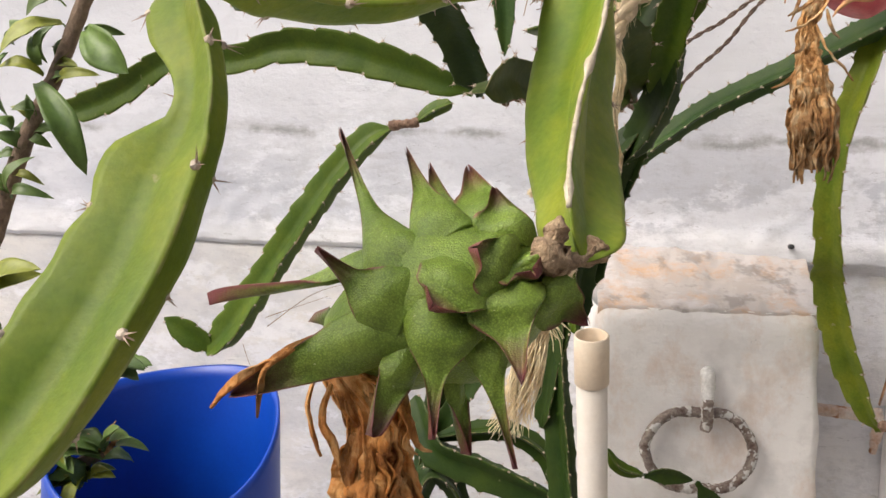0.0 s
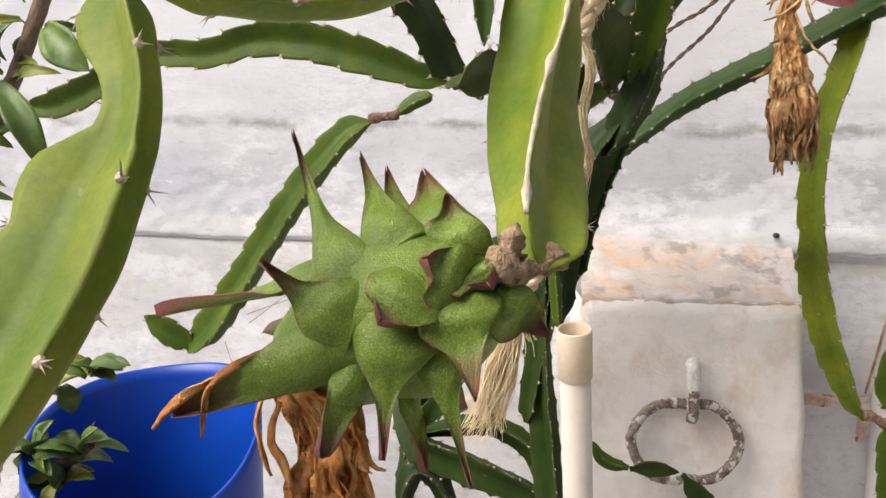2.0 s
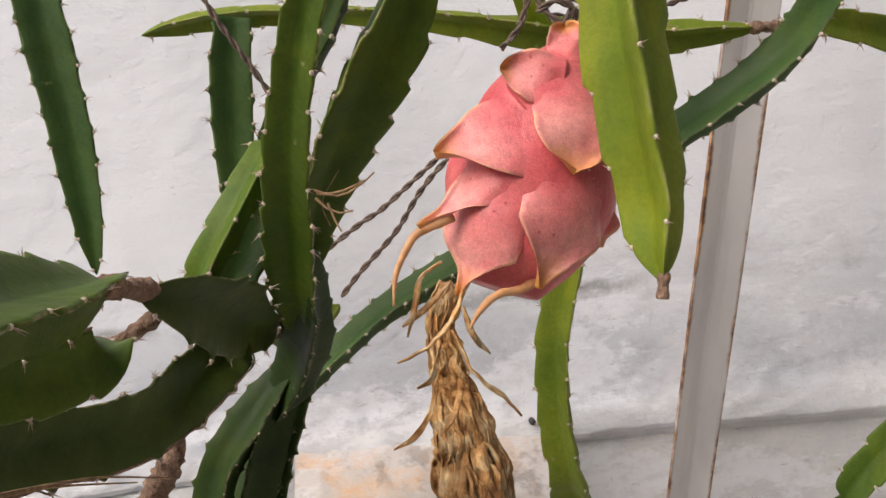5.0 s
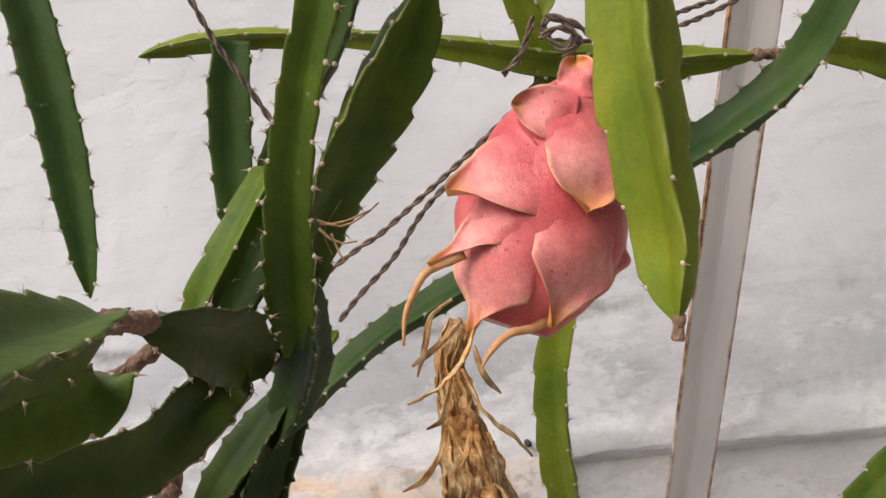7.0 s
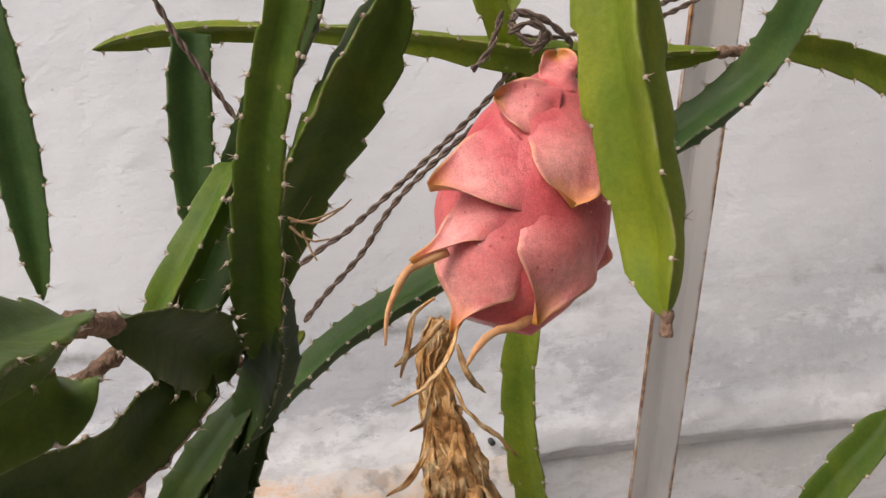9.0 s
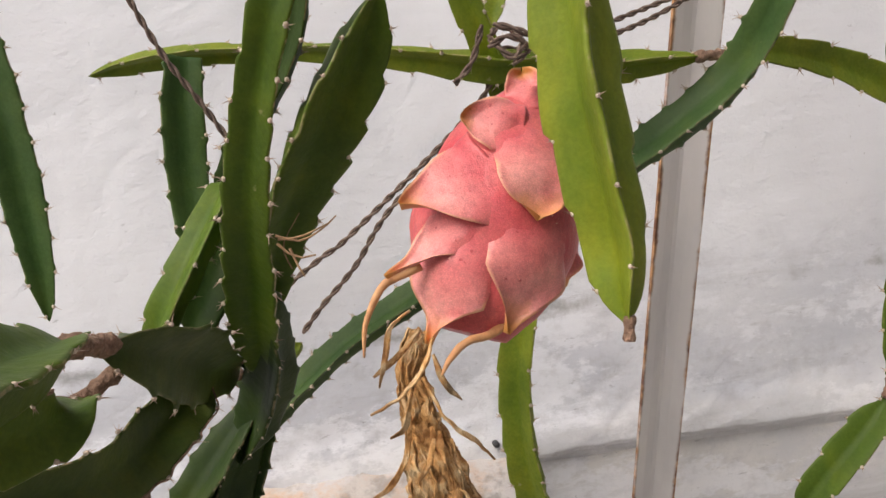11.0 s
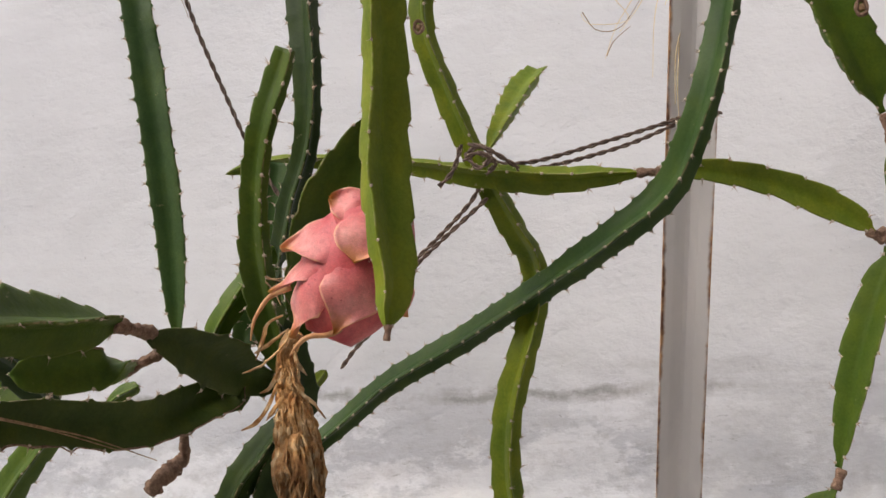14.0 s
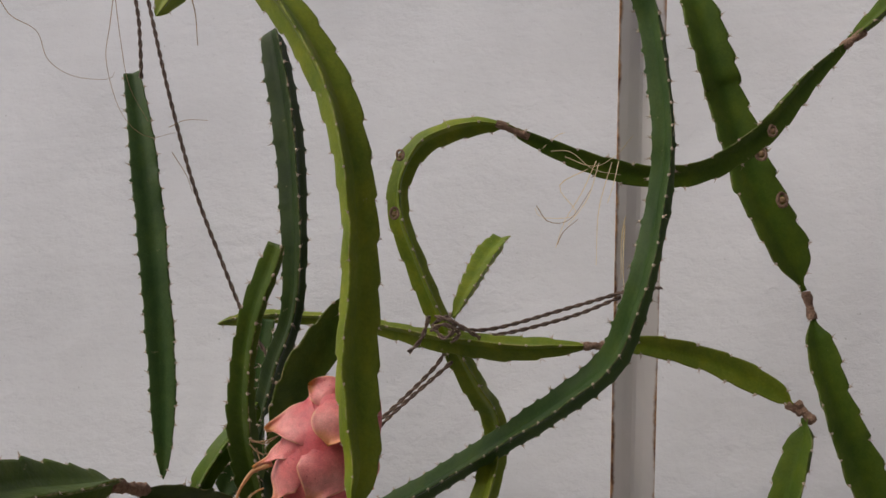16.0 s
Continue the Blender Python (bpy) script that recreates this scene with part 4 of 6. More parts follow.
stem(cactus, [(0.1408, 0.84, 0.9368, 0.00699), (0.1355, 0.84, 0.8869, 0.014), (0.1243, 0.845, 0.8351, 0.0153), (0.1157, 0.85, 0.7712, 0.0131)], 18, DARK, 0.03, ends="rn")
stem(cactus, [(-0.0223, 0.93, 0.78, 0.0136), (0.0034, 0.9, 0.7314, 0.0238), (0.0538, 0.88, 0.715, 0.0246), (0.1026, 0.87, 0.6991, 0.0217), (0.1382, 0.86, 0.6862, 0.0164)], 40, DARK, 0.03, ends="rr")
stem(cactus, [(0.003, 0.9, 0.741, 0.00662), (0.0402, 0.9, 0.749, 0.0145), (0.0834, 0.895, 0.7524, 0.0157), (0.1208, 0.89, 0.7336, 0.0156), (0.1401, 0.885, 0.6987, 0.013)], 10, DARK, 0.03, ends="rr")
stem(cactus, [(-0.0164, 0.9, 0.6601, 0.0133), (-0.0019, 0.9, 0.6993, 0.0199), (0.0236, 0.9, 0.6877, 0.0173), (0.0439, 0.9, 0.6438, 0.0133)], 5, DARK, 0.03, ends="rr")

# long branch on the wall behind, to the side of the bucket
stem(cactus, [(-0.055, 0.942, 1.084, 0.00813), (-0.0871, 0.945, 1.067, 0.0197), (-0.1288, 0.95, 1.018, 0.0227), (-0.169, 0.96, 0.9605, 0.0231), (-0.215, 0.975, 0.8907, 0.0236), (-0.2547, 0.985, 0.8329, 0.0254), (-0.2836, 0.99, 0.8045, 0.0117)], 25, GREEN, 0.03, ends="nr", cork=1.0)
joint(cactus, (-0.0583, 0.942, 1.085), (-0.0326, 0.94, 1.089), 0.0075)
stem(cactus, [(-0.0326, 0.94, 1.089, 0.00675), (-0.0136, 0.935, 1.102, 0.0107), (0.0084, 0.93, 1.111, 0.00865)], 10, GREEN, 0.03, ends="nr")
stem(cactus, [(-0.3366, 0.99, 0.8483, 0.00439), (-0.3127, 0.992, 0.835, 0.019), (-0.288, 0.992, 0.82, 0.0176), (-0.2767, 0.99, 0.8089, 0.00585)], 60, GREEN, 0.02, ends="rr", cork=1.0)
stem(cactus, [(0.0337, 0.72, 1.097, 0.00411), (0.0099, 0.725, 1.105, 0.0135), (-0.0357, 0.735, 1.121, 0.0189), (-0.0876, 0.745, 1.135, 0.0203), (-0.1408, 0.755, 1.138, 0.0184), (-0.1864, 0.77, 1.128, 0.0155), (-0.2576, 0.79, 1.127, 0.0149), (-0.3099, 0.81, 1.101, 0.0176), (-0.3566, 0.825, 1.084, 0.0168), (-0.3881, 0.83, 1.082, 0.00848)], 52, GREEN, 0.03, ends="nr", cork=1.0)

# trailing stems towards the post
stem(right, [(0.5046, 0.6, 1.694, 0.0104), (0.53, 0.615, 1.662, 0.0116), (0.5548, 0.625, 1.626, 0.0139), (0.576, 0.64, 1.575, 0.0161), (0.5848, 0.655, 1.475, 0.0155), (0.5795, 0.67, 1.408, 0.0166), (0.5575, 0.684, 1.321, 0.0177), (0.536, 0.723, 1.265, 0.0196), (0.4903, 0.757, 1.2277, 0.0193), (0.4321, 0.8215, 1.1918, 0.0185), (0.3617, 0.8718, 1.1507, 0.0176), (0.2836, 0.9034, 1.1092, 0.0165), (0.2309, 0.9226, 1.0686, 0.016), (0.203, 0.922, 1.046, 0.014), (0.178, 0.913, 1.02, 0.013), (0.162, 0.905, 0.988, 0.011)], 6, BLUE, 0.021, ends="rn", cork=0.5)
stem(right, [(0.7893, 0.7, 1.583, 0.00483), (0.7419, 0.7, 1.541, 0.0119), (0.6915, 0.7, 1.486, 0.0153), (0.6357, 0.708, 1.451, 0.0141), (0.5816, 0.714, 1.446, 0.0142), (0.526, 0.71, 1.458, 0.013), (0.4755, 0.7, 1.475, 0.00881), (0.441, 0.692, 1.489, 0.00409)], 25, GREEN, 0.028, ends="nn")
joint(right, (0.4587, 0.695, 1.482), (0.4339, 0.692, 1.492), 0.0052)
stem(right, [(0.4421, 0.6938, 1.492, 0.0047), (0.4024, 0.7059, 1.4969, 0.013), (0.3588, 0.72, 1.4858, 0.0144), (0.3358, 0.7283, 1.454, 0.0134), (0.3339, 0.7338, 1.4133, 0.0136), (0.3496, 0.7471, 1.3685, 0.0141), (0.3722, 0.7612, 1.3153, 0.0138), (0.4073, 0.7939, 1.2514, 0.0153), (0.4292, 0.8322, 1.2184, 0.0156), (0.4295, 0.8461, 1.1783, 0.0167), (0.4158, 0.8455, 1.129, 0.0178), (0.4003, 0.8514, 1.0734, 0.018), (0.3968, 0.8544, 1.0182, 0.0181), (0.4064, 0.8669, 0.9629, 0.0188), (0.4202, 0.8966, 0.9323, 0.0208), (0.4499, 0.9188, 0.8531, 0.0219), (0.482, 0.9314, 0.7859, 0.0148), (0.5016, 0.9388, 0.7592, 0.0054)], 8, LIME, 0.03, ends="nn")
stem(right, [(0.7895, 0.7, 1.585, 0.00483), (0.8151, 0.7, 1.607, 0.00973), (0.8515, 0.7, 1.642, 0.0111), (0.9048, 0.7, 1.687, 0.00996)], 15, GREEN, 0.028, ends="nr")
joint(right, (0.783, 0.7, 1.578), (0.8016, 0.7, 1.591), 0.006)
stem(right, [(0.3866, 0.785, 1.318, 0.00495), (0.4011, 0.8, 1.349, 0.0108), (0.4252, 0.85, 1.399, 0.0163), (0.4439, 0.877, 1.427, 0.014)], 30, LIME, 0.02, ends="nc")
stem(right, [(0.1112, 0.89, 1.331, 0.00206), (0.1381, 0.88, 1.335, 0.00871), (0.1812, 0.86, 1.335, 0.0101), (0.2498, 0.83, 1.326, 0.00893), (0.313, 0.79, 1.309, 0.0105), (0.3749, 0.765, 1.292, 0.0141), (0.439, 0.75, 1.282, 0.0155), (0.4851, 0.735, 1.28, 0.0103), (0.5172, 0.731, 1.28, 0.0033)], 2, LIME, 0.03, ends="rn", cork=0.9)
joint(right, (0.5133, 0.731, 1.28), (0.5294, 0.731, 1.28), 0.0052)
stem(right, [(0.5269, 0.731, 1.28, 0.00378), (0.5675, 0.732, 1.28, 0.0115), (0.6195, 0.735, 1.27, 0.0142), (0.6661, 0.737, 1.25, 0.0155), (0.6963, 0.737, 1.232, 0.0101), (0.7046, 0.737, 1.221, 0.00303)], 52, LIME, 0.03, ends="nn", cork=0.9)
joint(right, (0.7017, 0.737, 1.224), (0.7118, 0.737, 1.217), 0.005)
stem(right, [(0.6588, 0.79, 1.711, 0.0108), (0.6664, 0.79, 1.672, 0.02442), (0.6825, 0.795, 1.592, 0.02845), (0.6884, 0.8, 1.571, 0.0271), (0.7144, 0.805, 1.465, 0.03091), (0.7449, 0.81, 1.39, 0.02677), (0.7607, 0.813, 1.349, 0.00645)], 62, GREEN, 0.028, ends="nn")
joint(right, (0.7635, 0.813, 1.345), (0.7667, 0.813, 1.322), 0.0062)
stem(right, [(0.7665, 0.813, 1.325, 0.00567), (0.7674, 0.813, 1.292, 0.01904), (0.7777, 0.815, 1.231, 0.02262), (0.8068, 0.83, 1.151, 0.02654), (0.836, 0.845, 1.057, 0.02766), (0.8514, 0.855, 0.9809, 0.02778), (0.8486, 0.86, 0.9258, 0.02632), (0.824, 0.86, 0.8695, 0.02173)], 66, GREEN, 0.028, ends="nr")
stem(right, [(0.7166, 0.737, 1.212, 0.00508), (0.7138, 0.742, 1.186, 0.017), (0.6981, 0.752, 1.137, 0.0193), (0.6845, 0.762, 1.08, 0.0154), (0.6727, 0.77, 1.03, 0.00513)], 8, GREEN, 0.03, ends="nn")
joint(right, (0.6741, 0.77, 1.027), (0.6691, 0.771, 1.014), 0.0055)
joint(right, (0.7216, 0.737, 1.21), (0.7107, 0.737, 1.224), 0.006)
stem(right, [(0.6706, 0.771, 1.016, 0.00455), (0.6555, 0.775, 0.9943, 0.0171), (0.6315, 0.785, 0.967, 0.0182), (0.6015, 0.8, 0.9313, 0.0149)], 10, GREEN, 0.03, ends="nr")
for a, b in (((0.6591, 0.79, 1.704), (0.6364, 0.79, 1.735)), ((0.6591, 0.79, 1.704), (0.6813, 0.79, 1.76))):
    joint(right, a, b, 0.0062)
stem(right, [(0.6377, 0.79, 1.734, 0.00627), (0.6258, 0.79, 1.765, 0.0113), (0.6046, 0.79, 1.81, 0.0129)], 10, GREEN, 0.03, ends="nr")
# young shoots beside the foot of the post
joint(right, (0.4799, 0.888, 0.7794), (0.497, 0.888, 0.7703), 0.007)
stem(right, [(0.4975, 0.89, 0.7851, 0.0103), (0.5037, 0.89, 0.8251, 0.0161), (0.5236, 0.89, 0.8651, 0.016), (0.556, 0.89, 0.8897, 0.0064)], 20, GREEN, 0.026, ends="nn")
stem(right, [(0.559, 0.89, 0.8885, 0.00384), (0.5738, 0.89, 0.8971, 0.00767), (0.5915, 0.89, 0.9051, 0.00383)], 20, GREEN, 0.02, ends="nr")
stem(right, [(0.5059, 0.885, 0.7744, 0.0103), (0.5158, 0.885, 0.7837, 0.0115), (0.5253, 0.885, 0.7887, 0.0064)], 30, DARK, 0.02, ends="nn")
stem(right, [(0.5256, 0.885, 0.7807, 0.00897), (0.5477, 0.88, 0.8038, 0.0229), (0.5799, 0.875, 0.8327, 0.0265), (0.6231, 0.87, 0.8673, 0.025), (0.6687, 0.87, 0.9032, 0.0187)], 40, DARK, 0.026, ends="nr")
stem(right, [(0.4982, 0.888, 0.7703, 0.00643), (0.506, 0.89, 0.7387, 0.0142), (0.5152, 0.9, 0.672, 0.0157), (0.5147, 0.9, 0.5767, 0.0132)], 10, GREEN, 0.026, ends="nn")
stem(right, [(0.187, 0.88, 0.7443, 0.00321), (0.2029, 0.88, 0.7233, 0.009), (0.2279, 0.88, 0.7161, 0.00578)], 10, GREEN, 0.02, ends="rn", spine=0.002)
stem(right, [(0.2291, 0.88, 0.7162, 0.00514), (0.2542, 0.88, 0.7184, 0.0128), (0.282, 0.88, 0.7132, 0.00257)], 50, DARK, 0.018, ends="nr", spine=0.002)
stem(right, [(0.2856, 0.88, 0.7121, 0.00385), (0.2984, 0.88, 0.6959, 0.0141), (0.3221, 0.88, 0.6751, 0.0141)], 40, DARK, 0.018, ends="nr", spine=0.002)

# the branch that bears the pink fruit
stem(right, [(0.1615, 0.5578, 1.6458, 0.0157), (0.2143, 0.5307, 1.5716, 0.0168), (0.2421, 0.5136, 1.5331, 0.0175), (0.2711, 0.5038, 1.492, 0.0182), (0.2983, 0.4971, 1.4379, 0.0185), (0.3138, 0.493, 1.3814, 0.0178), (0.3201, 0.4984, 1.3283, 0.0172), (0.3190, 0.5096, 1.2857, 0.0182), (0.3182, 0.512, 1.2367, 0.0196), (0.3208, 0.5117, 1.198, 0.0178), (0.3238, 0.5113, 1.1696, 0.0152), (0.3219, 0.5093, 1.1525, 0.0108), (0.3208, 0.5063, 1.1405, 0.0027)], -12, LIME, 0.03, ends="rr", cork=0.5, spine=0.0038)
joint(right, (0.3217, 0.507, 1.143), (0.3209, 0.507, 1.136), 0.003)
stem(right, [(0.0939, 0.67, 1.602, 0.0054), (0.1054, 0.67, 1.622, 0.0149), (0.1248, 0.67, 1.65, 0.019), (0.1577, 0.66, 1.696, 0.0189)], 40, LIME, 0.024, ends="rr")
stem(right, [(-0.0135, 0.36, 1.425, 0.00718), (0.0176, 0.36, 1.434, 0.0134), (0.0567, 0.36, 1.446, 0.0141), (0.0936, 0.36, 1.465, 0.0132), (0.1366, 0.36, 1.493, 0.0114)], 20, LIME, 0.03, ends="rr")

# ---- near branch ----
stem(near, [(-0.0447, 0.235, 1.067, 0.00906), (-0.0377, 0.222, 1.055, 0.0105), (-0.0319, 0.212, 1.041, 0.0102), (-0.03, 0.206, 1.03, 0.0105), (-0.032, 0.203, 1.02, 0.0127), (-0.0342, 0.195, 1.009, 0.0147), (-0.0359, 0.187, 0.9966, 0.0147), (-0.0406, 0.181, 0.983, 0.0151), (-0.0473, 0.173, 0.9668, 0.0156), (-0.0557, 0.165, 0.953, 0.0155), (-0.0658, 0.16, 0.9402, 0.0132)], 38, YOUNG, 0.036, amp=0.05, style="wave", ends="rr", cork=0.4, spine=0.0052, flutter=0.06,
     lobes={2: ((0, 0.08, 0.16, 0.24, 0.30, 0.345, 0.375, 0.42, 0.47, 0.52, 0.58, 0.64, 0.7, 0.8, 1), (1.1, 1.25, 1.15, 0.75, 0.45, 0.42, 0.9, 1.22, 1.15, 0.98, 1.1, 1.02, 1.1, 1.05, 1))})
stem(near, [(0.0667, 0.345, 1.1, 0.00918), (0.0534, 0.328, 1.097, 0.0174), (0.0369, 0.308, 1.0925, 0.022), (0.0171, 0.294, 1.086, 0.0247), (-0.0051, 0.278, 1.0785, 0.022), (-0.0212, 0.263, 1.074, 0.0162), (-0.032, 0.245, 1.069, 0.00767), (-0.0418, 0.235, 1.067, 0.00637)], 80, YOUNG, 0.034, amp=0.07, style="wave", ends="nr", cork=0.4, spine=0.006)
stem(near, [(0.0834, 0.335, 1.126, 0.0056), (0.0822, 0.325, 1.116, 0.0125), (0.0797, 0.32, 1.096, 0.0157), (0.0767, 0.306, 1.069, 0.0185), (0.073, 0.292, 1.043, 0.0195), (0.071, 0.266, 1.015, 0.0178), (0.0701, 0.241, 0.9977, 0.013), (0.0702, 0.232, 0.9923, 0.00722)], 4, YOUNG, 0.032, amp=0.06, style="wave", ends="rr", cork=1.0, spine=0.0034, crest=0.0007, twist=-56)
stem(near, [(0.0337, 0.46, 1.129, 0.00487), (0.0033, 0.48, 1.132, 0.00766), (-0.0357, 0.5, 1.133, 0.01), (-0.0808, 0.52, 1.13, 0.00906), (-0.1197, 0.53, 1.125, 0.00712)], 60, DARK, 0.03, ends="rr")


# ---- fruit ----
def axis_of(a, b, radii):
    a, b = np.array(a, float), np.array(b, float)

    def nearest(q):
        q = np.array(q, float)
        u = float(np.clip((q - a) @ (b - a) / ((b - a) @ (b - a)), 0.02, 0.98))
        c = a + (b - a) * u
        return c, unit(q - c), float(np.interp(u, np.linspace(0, 1, len(radii)), radii)), np.linalg.norm(q - c)

    return nearest


def bract(parent, nearest, base, tip, width, skin, leave=0.5, lift=0.0008, lip=0.0008, full=0.28, sharp=1.3, swell=0.0, thick=0.0011, root=0.1, sink=0.35, loose=(0.15, 0.45), hook=0.0):
    """A bract that hugs the fruit from its base, leaves it towards its tip and hooks outwards at the end."""
    c0, d0, r0, _ = nearest(base)
    c1, d1, r1, far = nearest(tip)
    start = c0 + d0 * (r0 - 0.001)
    end = c1 + d1 * max(min(far, r1 + (0.006 if leave > 0.62 else 1.0)), r1 + lift)
    n, m = 25, 15
    centre, outs = [], []
    for i in range(n):
        s = i / (n - 1)
        c = c0 + (c1 - c0) * s
        d = unit(d0 + (d1 - d0) * s)
        _, _, r, _ = nearest(c + d * 0.01)
        rise = -0.0018 + (lift + 0.0018) * smooth_step(0.0, sink, s)
        hug = c + d * (r + rise + swell * smooth_step(0.0, sink + 0.05, s) * (1 - smooth_step(0.75, 1.0, s)))
        line = start + (end - start) * s
        k = smooth_step(leave - 0.35, 1.0, s)
        centre.append(hug * (1 - k) + line * k + d * hook * smooth_step(0.6, 1.0, s) ** 2), outs.append(d)
    centre, outs = np.array(centre), np.array(outs)
    t = unit(np.gradient(centre, axis=0))
    verts, rib, ends_ = [], [], []
    for face in (1, -1):
        for i in range(n):
            s = i / (n - 1)
            out = unit(outs[i] - t[i] * (outs[i] @ t[i]))
            across = np.cross(t[i], out)
            v = max(0.0, min(1.0, (s - full) / (1 - full)))
            w = width * min(1, (s + root) / full) ** 0.6 * max(0.03, 0.8 * (1 - v) ** (sharp * 1.6) + 0.2 * (1 - v) ** 0.5)
            k = smooth_step(leave - 0.1, 1.0, s)
            for j in range(m):
                x = -1 + 2 * j / (m - 1)
                flat = centre[i] + across * w * x
                cc, dd, rr, dist = nearest(flat)
                high = np.linalg.norm(centre[i] - cc) - rr
                free = smooth_step(*loose, s)
                hug = cc + dd * (rr + high * (1 - x * x * (1 - 0.3 * free)) + (-0.0016 * (1 - free) + lift * free) * x * x)
                p = hug * (1 - k) + (flat + out * 0.3 * w * x * x) * k
                p = p + out * (lip * abs(x) ** 3 * smooth_step(0.3, 0.6, s) + face * thick * (1.15 - abs(x) ** 3) * (1.2 - 0.8 * s))
                p = p + out * 0.0005 * noise.noise(Vector((s * 6, x * 3, base[0] * 300)))
                verts.append(p), rib.append(abs(x) * smooth_step(0.2, 0.5, s)), ends_.append(s)
    g, faces = n * m, []
    for i in range(n - 1):
        for j in range(m - 1):
            q = i * m + j
            faces.append((q, q + m, q + m + 1, q + 1))
            faces.append((g + q, g + q + 1, g + q + m + 1, g + q + m))
        for j in (0, m - 1):
            q = i * m + j
            faces.append((q, g + q, g + q + m, q + m))
    for j in range(m - 1):
        faces.append((j, j + 1, g + j + 1, g + j))
        q = (n - 1) * m + j
        faces.append((q, g + q, g + q + 1, q + 1))
    ob = mesh_object("bract", verts, faces, skin, parent, fields={"rib": rib, "tip": ends_})
    bm = bmesh.new()
    bm.from_mesh(ob.data)
    bmesh.ops.recalc_face_normals(bm, faces=bm.faces)
    bm.to_mesh(ob.data)
    bm.free()
    return ob


def dried_bunch(parent, spine, spread, count, width, seed, skin=None):
    """A bundle of crumpled petals round a line; spread gives the bundle's radius along it."""
    rng = random.Random(seed)
    q, s = resample(spine, 0.008)
    t, ref, side = frames_along(q)
    core = [(*q[i], 0.66 * float(np.interp(i / (len(q) - 1), np.linspace(0, 1, len(spread)), spread)) * (1 - 0.5 * (i / (len(q) - 1)) ** 6)) for i in range(len(q) - 1)]
    tube("flower_core", parent, core, skin or DRY, 22, 0.45, 0.0022, "crumpled heart of the dried flower", seed)
    for k in range(count):
        a0, bias = rng.uniform(0, 6.28), rng.uniform(0.7, 1.05)
        last = max(4, len(q) - rng.choice((0, 1, 1, 2, 2, 3, 4, 6)))
        pts = []
        for i in range(0, last, 1):
            u = i / (len(q) - 1)
            r = float(np.interp(u, np.linspace(0, 1, len(spread)), spread)) * bias
            a = a0 + 0.5 * math.sin(3 * u + k)
            wob = np.array([rng.uniform(-1, 1) for _ in range(3)]) * 0.0019
            pts.append(q[i] + (ref[i] * math.cos(a) + side[i] * math.sin(a)) * r + wob)
        dried_petal(parent, pts, width * rng.uniform(0.5, 1.2), a0 + math.pi / 2 + rng.uniform(-0.5, 0.5), skin=skin)


# unripe fruit on the near branch
green_fruit = thing("unripe_dragon_fruit", "unripe green dragon fruit with purple-edged bracts and a withered flower", "fruit")
ga, gb = (0.0607, 0.24, 0.9908), (0.0003, 0.246, 0.9636)
g_radii = (0.010, 0.0185, 0.0225, 0.024, 0.0235, 0.021, 0.0165, 0.010)
lathe("body", green_fruit, ga, gb, g_radii, GREENB, lump=0.10)
g_near = axis_of(ga, gb, g_radii)
for base, tip, w, leave, sharp in (
    ((0.0201, 0.225, 0.992), (-0.0068, 0.28, 1.028), 0.0105, 0.40, 1.70),
    ((0.0311, 0.228, 1.001), (0.0175, 0.264, 1.021), 0.0100, 0.40, 1.20),
    ((0.0316, 0.25, 1.002), (0.024, 0.28, 1.017), 0.0060, 0.30, 0.80),
    ((0.0424, 0.232, 1.004), (0.0378, 0.258, 1.016), 0.0080, 0.40, 0.60),
    ((0.0465, 0.222, 1.002), (0.0458, 0.236, 1.011), 0.0082, 0.50, 0.60),
    ((0.0204, 0.246, 0.9878), (-0.0423, 0.258, 0.9731), 0.0092, 0.30, 0.62),
    ((0.0212, 0.214, 0.9798), (-0.0019, 0.224, 0.9915), 0.0125, 0.62, 0.95),
    ((0.0364, 0.21, 0.993), (0.027, 0.198, 0.9812), 0.0118, 0.95, 0.28),
    ((0.0483, 0.214, 0.993), (0.0339, 0.203, 1.003), 0.0112, 0.80, 0.40),
    ((0.0513, 0.218, 0.9971), (0.0557, 0.21, 0.9883), 0.0098, 0.90, 0.30),
    ((0.0477, 0.212, 0.9867), (0.0524, 0.212, 0.9642), 0.0108, 0.62, 0.70),
    ((0.0573, 0.226, 0.9853), (0.0702, 0.236, 0.9785), 0.0085, 0.60, 0.50),
    ((0.0334, 0.208, 0.9787), (0.0294, 0.212, 0.949), 0.0128, 0.62, 1.20),
    ((0.0213, 0.214, 0.9747), (-0.0247, 0.224, 0.9536), 0.0112, 0.45, 0.60),
    ((0.0257, 0.218, 0.9651), (0.0131, 0.215, 0.9469), 0.0062, 0.35, 0.30),
    ((0.0446, 0.22, 0.97), (0.0517, 0.216, 0.9394), 0.0076, 0.40, 1.25),
    ((0.0357, 0.236, 0.9585), (0.0379, 0.236, 0.9364), 0.0036, 0.30, 0.50),
    ((0.0017, 0.262, 0.9732), (-0.0129, 0.268, 0.9671), 0.0080, 0.40, 0.80),
    ((0.013, 0.25, 0.959), (0.0022, 0.255, 0.9469), 0.0065, 0.40, 0.70),
    ((0.044, 0.262, 0.9593), (0.0486, 0.275, 0.9417), 0.0080, 0.40, 0.80),
):
    bract(green_fruit, g_near, base, tip, w, GREENB, leave, 0.0012, 0.0030, 0.42 if sharp < 0.85 else 0.24, sharp, 0.0030, 0.0013, root=0.22, hook=0.003 if 0.55 < leave < 0.7 else 0.001)
